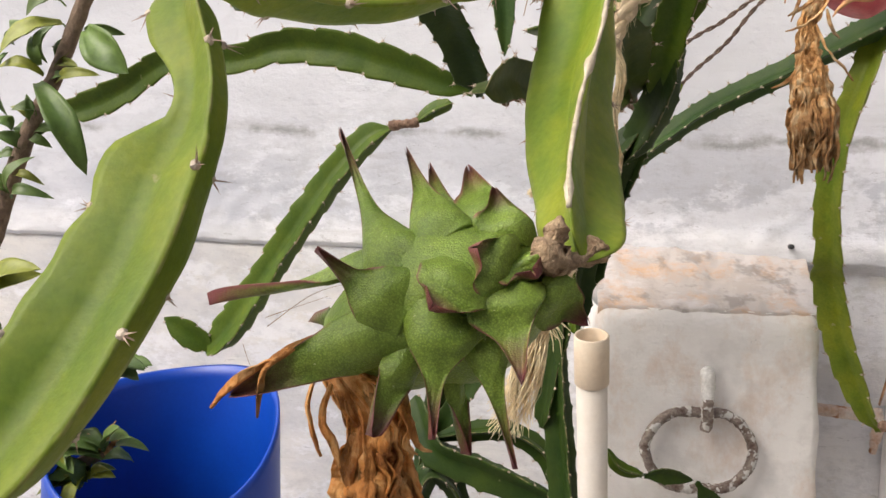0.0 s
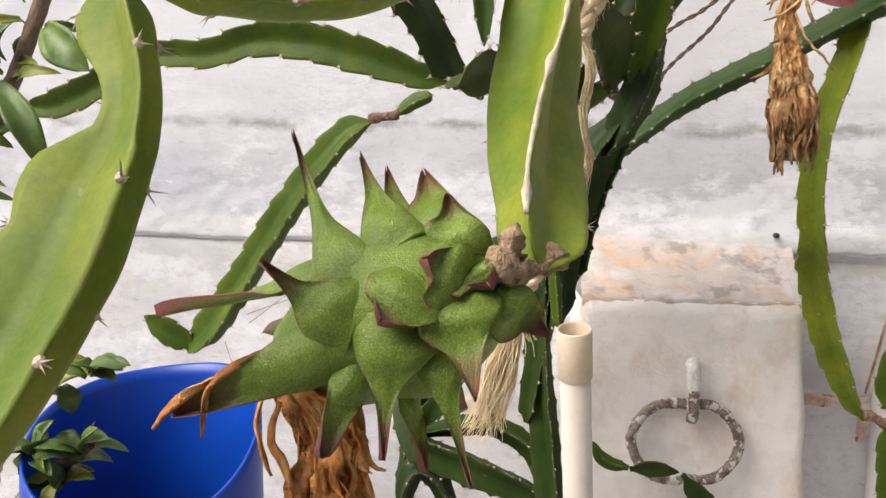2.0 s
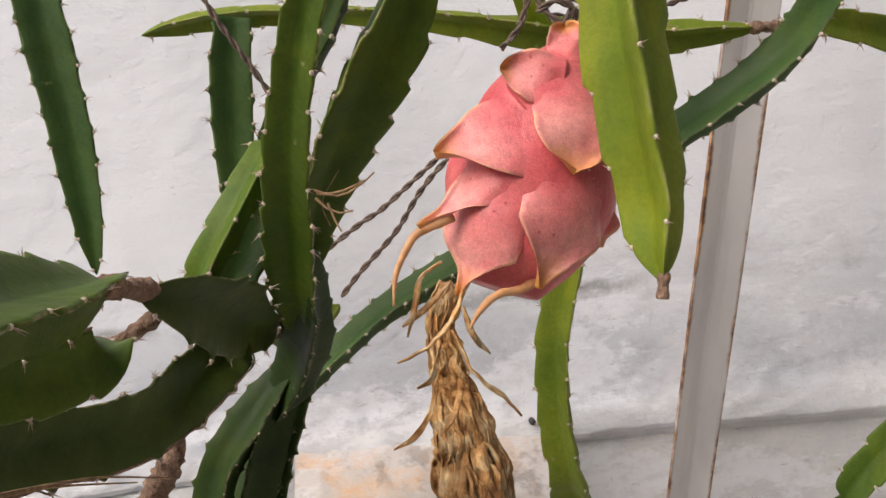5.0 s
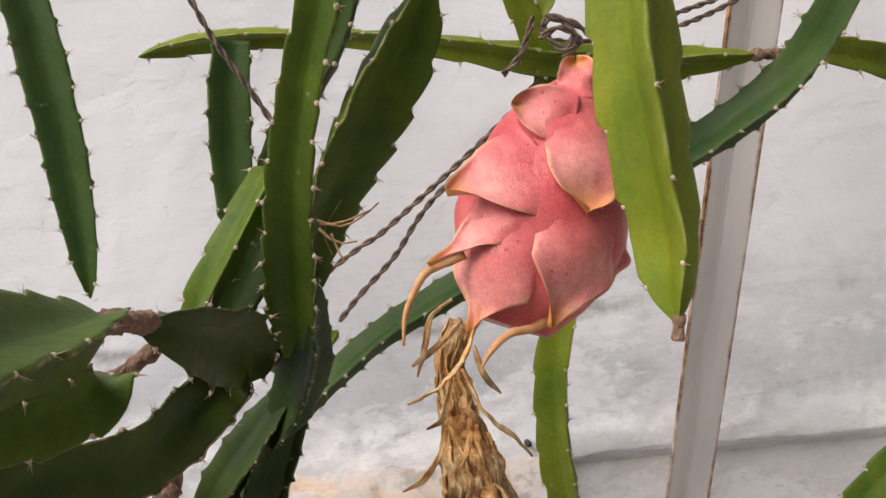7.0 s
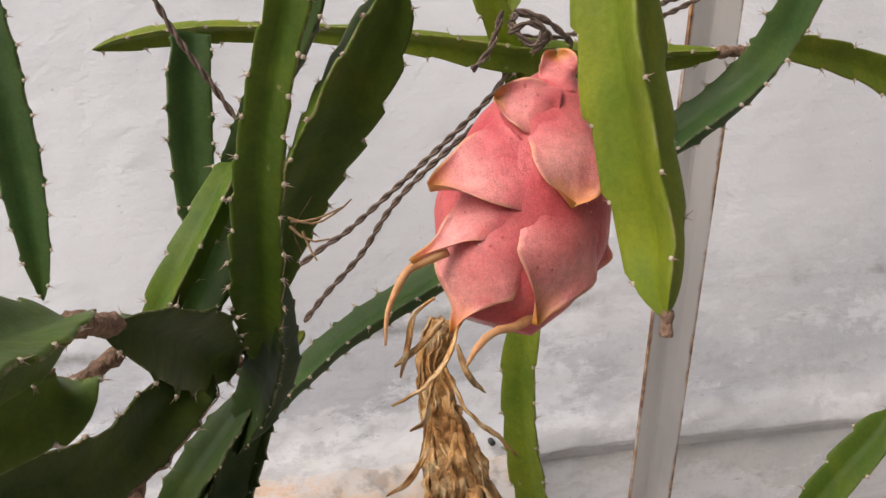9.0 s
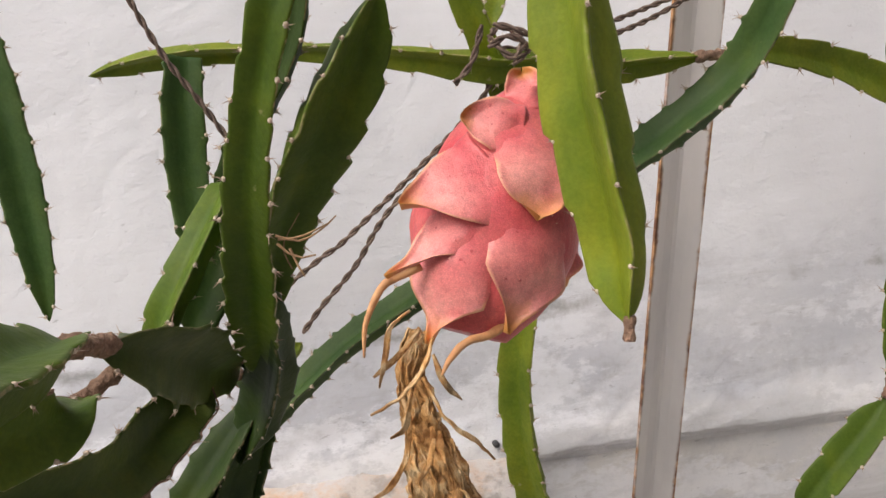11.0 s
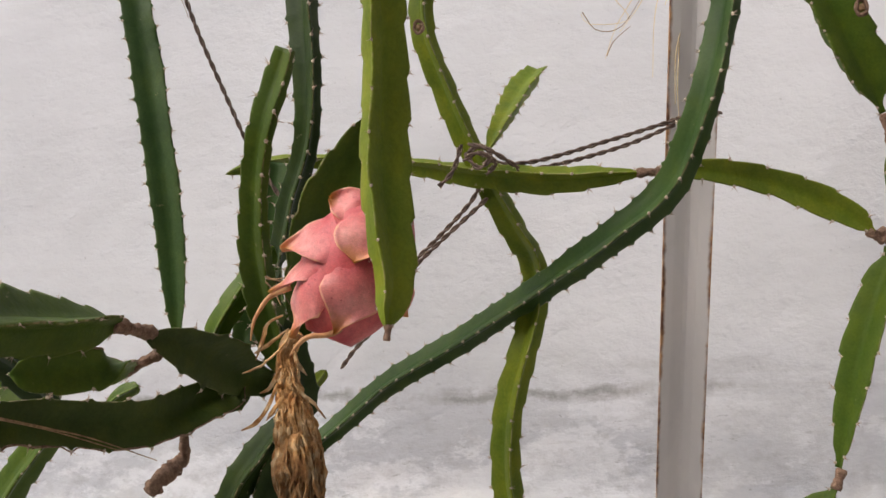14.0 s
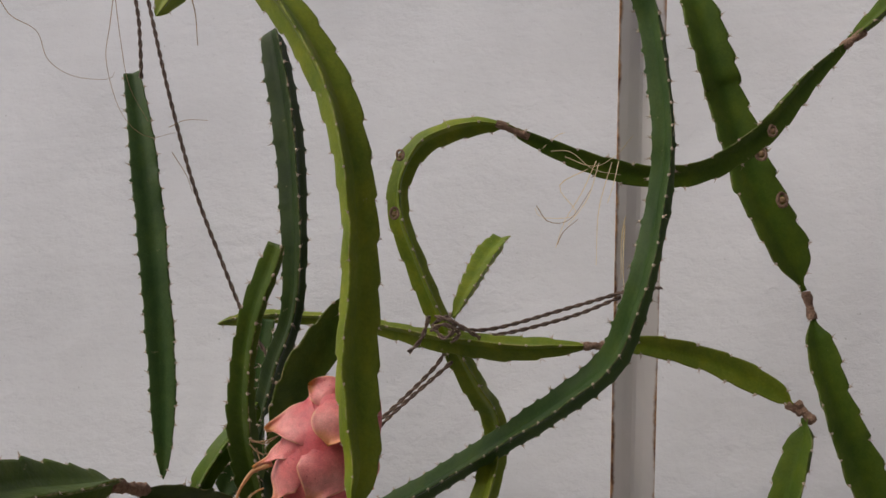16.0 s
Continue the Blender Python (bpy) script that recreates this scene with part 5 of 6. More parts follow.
dried_bunch(green_fruit, [(0.0026, 0.243, 0.9595), (0.0099, 0.24, 0.9521), (0.0134, 0.238, 0.941), (0.0138, 0.238, 0.9276), (0.015, 0.238, 0.9073), (0.0169, 0.238, 0.8903)], (0.007, 0.007, 0.008, 0.0105, 0.012, 0.010), 80, 0.0031, 4, ORANGEDRY)
for k, (pts, w) in enumerate((
    ([(-0.0021, 0.235, 0.9691), (-0.009, 0.226, 0.9665), (-0.0157, 0.222, 0.9615), (-0.0171, 0.222, 0.9552), (-0.0178, 0.222, 0.9474)], 0.0019),
    ([(-0.0062, 0.228, 0.9646), (-0.0147, 0.224, 0.9627), (-0.0234, 0.222, 0.9577), (-0.0308, 0.222, 0.9496)], 0.0020),
    ([(-0.0042, 0.235, 0.9568), (-0.0067, 0.232, 0.95), (-0.0041, 0.232, 0.9403), (-0.0018, 0.232, 0.9342)], 0.0018),
    ([(0.0008, 0.23, 0.9557), (-0.001, 0.228, 0.9465), (0.0032, 0.228, 0.937), (0.0041, 0.228, 0.9322)], 0.0018),
    ([(0.0095, 0.23, 0.9577), (0.0177, 0.228, 0.9553), (0.0228, 0.226, 0.9481), (0.0262, 0.226, 0.9403), (0.0301, 0.226, 0.9389)], 0.0017),
    ([(0.0015, 0.24, 0.9559), (0.0103, 0.236, 0.958), (0.017, 0.234, 0.9568), (0.0189, 0.232, 0.9544)], 0.0016),
    ([(0.0192, 0.23, 0.95), (0.0241, 0.23, 0.9454), (0.022, 0.23, 0.9389), (0.026, 0.23, 0.9366)], 0.0014),
)):
    dried_petal(green_fruit, pts, w * 0.7, k * 1.3, skin=ORANGEDRY)

# the woody end of the near branch, to which the unripe fruit is fixed
tube("fruit_stalk", near, [(*(0.0627, 0.23, 1.004), 0.0016), (*(0.0617, 0.228, 1.001), 0.0033), (*(0.0608, 0.227, 0.9981), 0.0024), (*(0.0594, 0.226, 0.995), 0.0046), (*(0.0609, 0.23, 0.9917), 0.0048), (*(0.0637, 0.234, 0.9895), 0.0030)], STALK, 18, 0.8, 0.0008, "brown corky fruit stalk")
tube("fruit_stalk", near, [(*(0.0607, 0.228, 0.9927), 0.0034), (*(0.0673, 0.232, 0.9923), 0.0020), (*(0.0725, 0.236, 0.9936), 0.0022), (*(0.0752, 0.239, 0.995), 0.0034), (*(0.0766, 0.24, 0.9956), 0.0026)], STALK, 18, 0.8, 0.0008, "brown corky fruit stalk")

# ripe fruit
pink_fruit = thing("ripe_dragon_fruit", "ripe pink dragon fruit with orange-tipped bracts and a dry brown flower", "fruit")
ra, rb = (0.3182, 0.568, 1.235), (0.2784, 0.562, 1.14)
r_radii = (0.010, 0.0215, 0.0285, 0.0325, 0.0345, 0.0345, 0.0315, 0.0255, 0.015)
lathe("body", pink_fruit, ra, rb, r_radii, PINKBODY, 40, lump=0.05)
r_near = axis_of(ra, rb, r_radii)
for base, tip, w, leave, full, sharp, swell in (
    ((0.3096, 0.545, 1.227), (0.3145, 0.56, 1.243), 0.0095, 0.6, 0.5, 0.25, 0.001),
    ((0.3047, 0.54, 1.219), (0.2822, 0.55, 1.226), 0.0125, 0.55, 0.45, 0.4, 0.002),
    ((0.3086, 0.54, 1.223), (0.3, 0.528, 1.182), 0.0175, 0.9, 0.6, 0.36, 0.003),
    ((0.2873, 0.535, 1.208), (0.2528, 0.545, 1.193), 0.0245, 0.6, 0.3, 0.62, 0.003),
    ((0.2724, 0.53, 1.193), (0.2534, 0.548, 1.139), 0.0245, 0.8, 0.55, 1.7, 0.002),
    ((0.3081, 0.53, 1.188), (0.2872, 0.533, 1.141), 0.0240, 0.8, 0.55, 1.3, 0.002),
    ((0.3299, 0.56, 1.185), (0.3332, 0.575, 1.149), 0.0160, 0.9, 0.35, 1.0, 0.002),
    ((0.3167, 0.575, 1.23), (0.3266, 0.59, 1.211), 0.0110, 0.7, 0.3, 0.9, 0.003),
    ((0.3226, 0.585, 1.19), (0.328, 0.6, 1.171), 0.0120, 0.7, 0.3, 0.9, 0.003),
    ((0.3077, 0.6, 1.216), (0.29, 0.61, 1.197), 0.0160, 0.6, 0.3, 1.0, 0.003),
    ((0.2775, 0.535, 1.194), (0.2455, 0.549, 1.1665), 0.0150, 0.5, 0.3, 1.25, 0.002),
):
    bract(pink_fruit, r_near, base, tip, w, PINKB, leave, 0.0018, 0.0034, full, sharp, swell * 0.6, 0.0009, root=0.4, sink=0.7, loose=(0.3, 0.65))
for k, (pts, skin) in enumerate((
    ([(0.2575, 0.5465, 1.1712, 0.0022), (0.2523, 0.547, 1.169, 0.0019), (0.2431, 0.55, 1.165, 0.0016), (0.2346, 0.55, 1.152, 0.00113), (0.2323, 0.55, 1.139, 0.000453)], TENDRIL),
    ([(0.2892, 0.546, 1.145, 0.0026), (0.2813, 0.543, 1.141, 0.00183), (0.2703, 0.54, 1.14, 0.00158), (0.2632, 0.54, 1.135, 0.00134), (0.2589, 0.54, 1.129, 0.000447)], TENDRIL),
    ([(0.2523, 0.55, 1.154, 0.00229), (0.2434, 0.548, 1.149, 0.00136), (0.2402, 0.548, 1.139, 0.00136), (0.2362, 0.548, 1.127, 0.000452)], DRY),
    ([(0.2586, 0.545, 1.143, 0.00204), (0.2497, 0.54, 1.13, 0.00155), (0.2404, 0.54, 1.123, 0.00133), (0.2303, 0.54, 1.119, 0.000439)], DRY),
    ([(0.2556, 0.552, 1.146, 0.00162), (0.246, 0.55, 1.138, 0.00114), (0.2348, 0.55, 1.131, 0.000454)], DRY),
    ([(0.2591, 0.55, 1.136, 0.00161), (0.261, 0.548, 1.126, 0.00138), (0.2676, 0.548, 1.117, 0.000461)], DRY),
    ([(0.2549, 0.555, 1.127, 0.00163), (0.2612, 0.55, 1.11, 0.00139), (0.2716, 0.55, 1.1, 0.0014), (0.2785, 0.55, 1.091, 0.000468)], DRY),
    ([(0.2499, 0.555, 1.122, 0.0014), (0.2444, 0.55, 1.11, 0.00114), (0.2382, 0.55, 1.107, 0.000456)], DRY),
    ([(0.248, 0.555, 1.113, 0.0014), (0.2434, 0.55, 1.099, 0.00137), (0.2359, 0.55, 1.089, 0.00114), (0.2272, 0.55, 1.085, 0.000453)], DRY),
    ([(0.2539, 0.545, 1.105, 0.00136), (0.2499, 0.54, 1.098, 0.00134), (0.2449, 0.54, 1.091, 0.000444)], DRY),
)):
    if skin is DRY:
        dried_petal(pink_fruit, [q[:3] for q in pts], 0.0013, k * 0.9)
    else:
        tube("bract_tip", pink_fruit, pts, skin, 8, 0.25)
dried_bunch(pink_fruit, [(0.2576, 0.56, 1.143), (0.2521, 0.562, 1.13), (0.2536, 0.562, 1.114), (0.2563, 0.562, 1.095), (0.2592, 0.562, 1.077), (0.2605, 0.562, 1.058), (0.2616, 0.566, 1.026)], (0.0035, 0.0036, 0.0048, 0.0105, 0.0135, 0.0140, 0.0110), 90, 0.0034, 8)

# ripe fruit overhead
red_fruit = thing("ripe_dragon_fruit", "red dragon fruit hanging overhead with dry curled bracts", "fruit")
oa, ob_ = (0.4849, 0.265, 1.458), (0.415, 0.25, 1.433)
o_radii = (0.012, 0.025, 0.032, 0.034, 0.033, 0.028, 0.018)
lathe("body", red_fruit, oa, ob_, o_radii, REDB, 36)
o_near = axis_of(oa, ob_, o_radii)
for base, tip, w in (
    ((0.4617, 0.235, 1.4), (0.4413, 0.225, 1.385), 0.010),
    ((0.4765, 0.25, 1.416), (0.4832, 0.25, 1.405), 0.010),
    ((0.4331, 0.225, 1.394), (0.4266, 0.22, 1.381), 0.011),
    ((0.4826, 0.23, 1.422), (0.4934, 0.23, 1.41), 0.009),
):
    bract(red_fruit, o_near, base, tip, w, REDB, 0.5, 0.0008)
stem(right, [(0.4896, 0.62, 1.782, 0.00978), (0.5049, 0.48, 1.663, 0.00985), (0.4988, 0.36, 1.549, 0.0086), (0.4873, 0.275, 1.465, 0.00575)], 20, GREEN, 0.028, ends="rn")
for k, (pts, w) in enumerate((
    ([(0.4268, 0.225, 1.392), (0.4241, 0.222, 1.381), (0.4216, 0.22, 1.369), (0.4158, 0.22, 1.363)], 0.0030),
    ([(0.4214, 0.23, 1.404), (0.4039, 0.225, 1.394), (0.3928, 0.22, 1.389), (0.391, 0.22, 1.382)], 0.0022),
    ([(0.4171, 0.24, 1.416), (0.4097, 0.24, 1.408), (0.4034, 0.24, 1.402)], 0.0028),
    ([(0.4174, 0.24, 1.426), (0.4052, 0.24, 1.422), (0.3914, 0.24, 1.419)], 0.0026),
)):
    dried_petal(red_fruit, pts, w, 2 + k)

# ---- ropes and twine ----
rope = thing("manila_rope", "pale twisted manila rope knotted round a branch with frayed tails", "rope")
laid_rope(rope, [(-0.0957, 0.345, 1.478), (-0.0214, 0.35, 1.359), (0.0348, 0.354, 1.268), (0.0809, 0.357, 1.213), (0.0863, 0.36, 1.195), (0.0923, 0.362, 1.178), (0.0975, 0.362, 1.161), (0.0996, 0.362, 1.147), (0.0982, 0.362, 1.135), (0.0943, 0.366, 1.124), (0.0907, 0.37, 1.113)], 0.0043, fuzz=212)
laid_rope(rope, [(0.0969, 0.37, 1.166), (0.1023, 0.368, 1.154), (0.1053, 0.368, 1.144), (0.1063, 0.37, 1.133), (0.1055, 0.374, 1.122), (0.1011, 0.378, 1.114)], 0.0042, fuzz=120)
laid_rope(rope, [(0.0957, 0.378, 1.128), (0.0927, 0.37, 1.139), (0.0911, 0.358, 1.138), (0.093, 0.35, 1.131), (0.097, 0.347, 1.124), (0.1004, 0.349, 1.116), (0.101, 0.356, 1.107)], 0.0039, fuzz=104)
laid_rope(rope, [(0.1026, 0.352, 1.124), (0.1088, 0.35, 1.12), (0.1136, 0.352, 1.114), (0.115, 0.356, 1.107), (0.1116, 0.36, 1.099), (0.105, 0.362, 1.097), (0.0985, 0.366, 1.099)], 0.0039, fuzz=104)
laid_rope(rope, [(0.1068, 0.362, 1.114), (0.1057, 0.352, 1.11), (0.1038, 0.352, 1.103), (0.1014, 0.354, 1.094), (0.0985, 0.356, 1.084)], 0.0039, fuzz=80)
laid_rope(rope, [(0.0916, 0.368, 1.122), (0.0882, 0.36, 1.119), (0.0862, 0.358, 1.113), (0.0869, 0.358, 1.105), (0.0894, 0.36, 1.097), (0.0889, 0.362, 1.087)], 0.0039, fuzz=80)
laid_rope(rope, [(0.0824, 0.366, 1.109), (0.0888, 0.36, 1.115), (0.0946, 0.358, 1.11), (0.0937, 0.36, 1.103), (0.0876, 0.366, 1.1), (0.0828, 0.37, 1.1)], 0.0040, fuzz=64)
laid_rope(rope, [(0.097, 0.36, 1.09), (0.0993, 0.361, 1.0913), (0.0968, 0.363, 1.0801), (0.0946, 0.366, 1.0698)], 0.0037, fuzz=60)
laid_rope(rope, [(0.0869, 0.377, 1.0274), (0.0878, 0.38, 1.0166), (0.0885, 0.384, 1.0012), (0.089, 0.388, 0.9867), (0.0735, 0.391, 0.958), (0.0723, 0.392, 0.9481)], 0.0031, fuzz=50)


def loose_bundle(points, spread, count, seed, thick=0.00045, close=True, label="loosened yellowish rope fibres"):
    """Fibres of an opened rope that run side by side along a line, gathered at its ends if close."""
    rng = random.Random(seed)
    q, along = resample(points, 0.006)
    t, ref, side = frames_along(q)
    paths = []
    for _ in range(count):
        a, r, turn = rng.uniform(0, 6.28), spread * math.sqrt(rng.random()), rng.uniform(1.0, 2.2)
        first, last = rng.choice((0, 0, 0, 1)), len(q) - rng.choice((0, 0, 1, 2))
        path = []
        for i in range(first, last):
            u = i / (len(q) - 1)
            wide = 0.45 + 0.55 * math.sin(math.pi * u) if close else 0.35 + 0.9 * u
            path.append(q[i] + (ref[i] * 0.6 * math.cos(a + turn * u) + side[i] * math.sin(a + turn * u)) * r * wide + np.array([rng.gauss(0, 0.00035) for _ in range(3)]))
        if len(path) > 3:
            paths.append(path)
    tagged(hairs("loose_fibre", rope, paths, FRAY, thick, 5), label, kind="stuff")


loose_bundle([(0.0946, 0.364, 1.0722), (0.0901, 0.366, 1.063), (0.0846, 0.368, 1.0564), (0.0802, 0.37, 1.0442), (0.0756, 0.374, 1.0285), (0.0692, 0.376, 1.017), (0.0637, 0.378, 1.0104)], 0.0036, 90, 41)
loose_bundle([(0.0941, 0.366, 1.0698), (0.0894, 0.369, 1.0592), (0.0868, 0.372, 1.0474), (0.0856, 0.375, 1.0348), (0.0872, 0.377, 1.0255)], 0.0042, 110, 42)
loose_bundle([(0.0964, 0.362, 1.0735), (0.0995, 0.362, 1.0647), (0.0997, 0.363, 1.0578), (0.0972, 0.365, 1.0486), (0.0981, 0.366, 1.0405), (0.0992, 0.367, 1.0347)], 0.0023, 60, 43)
loose_bundle([(0.0992, 0.367, 1.0351), (0.1013, 0.368, 1.0276), (0.0993, 0.37, 1.0143), (0.097, 0.372, 1.0036)], 0.0030, 26, 44, 0.00018, False)
loose_bundle([(0.0846, 0.375, 1.0353), (0.0829, 0.378, 1.0182), (0.0814, 0.38, 1.0035)], 0.0022, 16, 45, 0.00018, False)
strays = []
rng = random.Random(5)
for _ in range(170):
    a = np.array((0.0739, 0.395, 0.9467)) + np.array([rng.uniform(-0.003, 0.003), rng.uniform(-0.003, 0.003), rng.uniform(-0.004, 0.012)])
    b = np.array((0.0675, 0.395, 0.9245)) + np.array([rng.uniform(-0.009, 0.007), rng.uniform(-0.005, 0.005), rng.uniform(-0.006, 0.006)])
    c = np.array((0.062, 0.395, 0.9051)) + np.array([rng.uniform(-0.014, 0.009), rng.uniform(-0.006, 0.006), rng.uniform(-0.012, 0.010)])
    strays.append([a, b, c])
for _ in range(60):
    a = np.array((0.0735, 0.39, 0.954)) + np.array([rng.uniform(-0.003, 0.003) for _ in range(3)])
    b = a + np.array([rng.uniform(-0.012, 0.010), rng.uniform(-0.006, 0.006), rng.uniform(-0.016, 0.004)])
    strays.append([a, (a + b) / 2 + np.array([rng.uniform(-0.002, 0.002) for _ in range(3)]), b])
tagged(hairs("loose_fibre", rope, strays, FRAY, 0.00028, 4), kind="stuff")

back_rope = thing("manila_rope", "doubled manila rope hanging from above behind a branch", "rope")
laid_rope(back_rope, [(0.0079, 0.36, 1.288), (0.0094, 0.4, 1.253), (0.0186, 0.41, 1.225), (0.0265, 0.412, 1.203), (0.0309, 0.415, 1.186), (0.0361, 0.415, 1.166), (0.0433, 0.41, 1.145), (0.0499, 0.405, 1.129)], 0.0052, fuzz=20)
laid_rope(back_rope, [(0.0131, 0.365, 1.29), (0.0172, 0.405, 1.255), (0.0268, 0.415, 1.227), (0.0344, 0.417, 1.204), (0.0384, 0.42, 1.187), (0.0414, 0.42, 1.167)], 0.0052, fuzz=20)

twine = thing("dark_twine", "dark brown twisted twine tied between branches and the post", "twine")
for pts in (
    [(0.0093, 0.74, 1.772), (0.0396, 0.745, 1.667), (0.0469, 0.75, 1.621), (0.0483, 0.76, 1.579)],
    [(0.0276, 0.735, 1.768), (0.0555, 0.74, 1.664), (0.0847, 0.75, 1.554), (0.1132, 0.77, 1.455), (0.1431, 0.79, 1.377), (0.1659, 0.8, 1.324), (0.1862, 0.806, 1.2905), (0.204, 0.8125, 1.2607)],
    [(0.3769, 0.768, 1.304), (0.426, 0.785, 1.306), (0.5042, 0.8, 1.329), (0.5642, 0.805, 1.347)],
    [(0.3854, 0.768, 1.299), (0.4317, 0.785, 1.3), (0.5098, 0.8, 1.321), (0.5652, 0.805, 1.343)],
    [(0.3797, 0.768, 1.299), (0.368, 0.78, 1.267), (0.281, 0.83, 1.193), (0.256, 0.84, 1.177), (0.2284, 0.85, 1.159)],
    [(0.3852, 0.772, 1.271), (0.3096, 0.81, 1.209), (0.2802, 0.84, 1.168), (0.2538, 0.85, 1.142), (0.2384, 0.86, 1.124)],
    [(0.3636, 0.736, 1.311), (0.3553, 0.741, 1.289), (0.3425, 0.744, 1.276)],
    [(0.3693, 0.731, 1.31), (0.3856, 0.728, 1.304), (0.4047, 0.736, 1.294), (0.4131, 0.746, 1.29)],
    [(0.3664, 0.734, 1.302), (0.3774, 0.728, 1.288), (0.3883, 0.733, 1.299), (0.38, 0.746, 1.312), (0.368, 0.738, 1.304)],
    [(0.3648, 0.733, 1.296), (0.3775, 0.728, 1.301), (0.3921, 0.734, 1.294), (0.3854, 0.746, 1.287)],
):
    laid_rope(twine, pts, 0.0022, TWINE, 0.024, 2, fuzz=34)
post_tie = [(0.5584, 0.8, 1.345), (0.5802, 0.79, 1.348), (0.6075, 0.8, 1.351)]
laid_rope(twine, post_tie, 0.0021, TWINE, strands=2)

# ---- roots and fine threads ----
roots = thing("root_nest", "tangled nest of dry brown aerial roots on a branch", "roots", kind="stuff")
rng = random.Random(11)
nest = []
centre = np.array((0.084, 0.438, 1.119))
for _ in range(170):
    a = rng.uniform(0, 6.28)
    p0 = centre + np.array([rng.gauss(0, 0.0075), rng.gauss(0, 0.010), rng.gauss(0, 0.005)])
    d = np.array([rng.gauss(0, 1), rng.gauss(0, 1), rng.gauss(0, 0.8)])
    d = unit(d) * rng.uniform(0.004, 0.011)
    nest.append([p0, p0 + d + np.array([0, 0, rng.uniform(-0.004, 0.004)]), p0 + d * 1.5 + np.array([rng.uniform(-0.006, 0.006) for _ in range(3)]), p0 + d * rng.uniform(1.2, 2.0) + np.array([rng.uniform(-0.008, 0.008), 0, rng.uniform(-0.010, 0.002)])])
hairs("root_tangle", roots, nest, ROOT, 0.0004, 5)
for path in [
    [(0.2131, 0.66, 1.192), (0.2255, 0.66, 1.188), (0.2369, 0.655, 1.193), (0.2431, 0.65, 1.198)], [(0.2136, 0.66, 1.188), (0.2219, 0.66, 1.18), (0.2314, 0.655, 1.18)],
    [(0.2143, 0.66, 1.19), (0.2257, 0.66, 1.19), (0.2399, 0.655, 1.195)], [(0.2195, 0.66, 1.185), (0.2228, 0.66, 1.175), (0.2252, 0.66, 1.17)],
    [(0.0802, 0.44, 1.141), (0.0846, 0.45, 1.135), (0.09, 0.46, 1.132), (0.0956, 0.46, 1.14), (0.1006, 0.46, 1.15)], [(0.0825, 0.45, 1.144), (0.0905, 0.46, 1.141), (0.0947, 0.46, 1.138), (0.0943, 0.46, 1.13)],
    [(0.0944, 0.46, 1.132), (0.0989, 0.47, 1.122), (0.0997, 0.47, 1.111), (0.0992, 0.47, 1.098)], [(0.0813, 0.47, 1.109), (0.0909, 0.5, 1.101), (0.1043, 0.56, 1.088), (0.1151, 0.6, 1.078), (0.1338, 0.66, 1.058)],
    [(0.0812, 0.47, 1.108), (0.0925, 0.5, 1.1), (0.1043, 0.56, 1.087), (0.1229, 0.62, 1.069)],
    [(0.1034, 0.72, 1.671), (0.1116, 0.73, 1.643), (0.1141, 0.74, 1.608)],
]:
    tagged(hairs("air_root", None, [path], ROOT, 0.0008, 5), "dry brown aerial root hanging from a cactus stem", "root", "loose roots and threads")
for path in [
    [(0.527, 0.7, 1.456), (0.5102, 0.69, 1.421), (0.493, 0.69, 1.393), (0.4829, 0.69, 1.366)], [(0.5447, 0.705, 1.461), (0.5254, 0.69, 1.404), (0.5199, 0.69, 1.349)],
    [(0.497, 0.7, 1.461), (0.5222, 0.69, 1.447), (0.5445, 0.69, 1.458), (0.562, 0.69, 1.478)], [(0.549, 0.7, 1.456), (0.54, 0.69, 1.427), (0.5337, 0.69, 1.41)],
    [(0.4753, 0.7, 1.47), (0.489, 0.695, 1.481), (0.4966, 0.69, 1.482)], [(0.4835, 0.7, 1.467), (0.5012, 0.69, 1.462), (0.5221, 0.69, 1.444), (0.5487, 0.69, 1.438)],
    [(0.5184, 0.7, 1.448), (0.489, 0.69, 1.427), (0.5038, 0.69, 1.399), (0.4718, 0.69, 1.396), (0.4651, 0.69, 1.405)], [(0.5296, 0.7, 1.454), (0.5153, 0.69, 1.415), (0.4954, 0.69, 1.388)],
    [(0.5938, 0.66, 1.494), (0.5934, 0.655, 1.478), (0.5899, 0.65, 1.461)],
]:
    tagged(hairs("air_root", None, [path], FRAY, 0.00045, 4), "thin pale aerial root on a cactus stem", "root", "loose roots and threads")
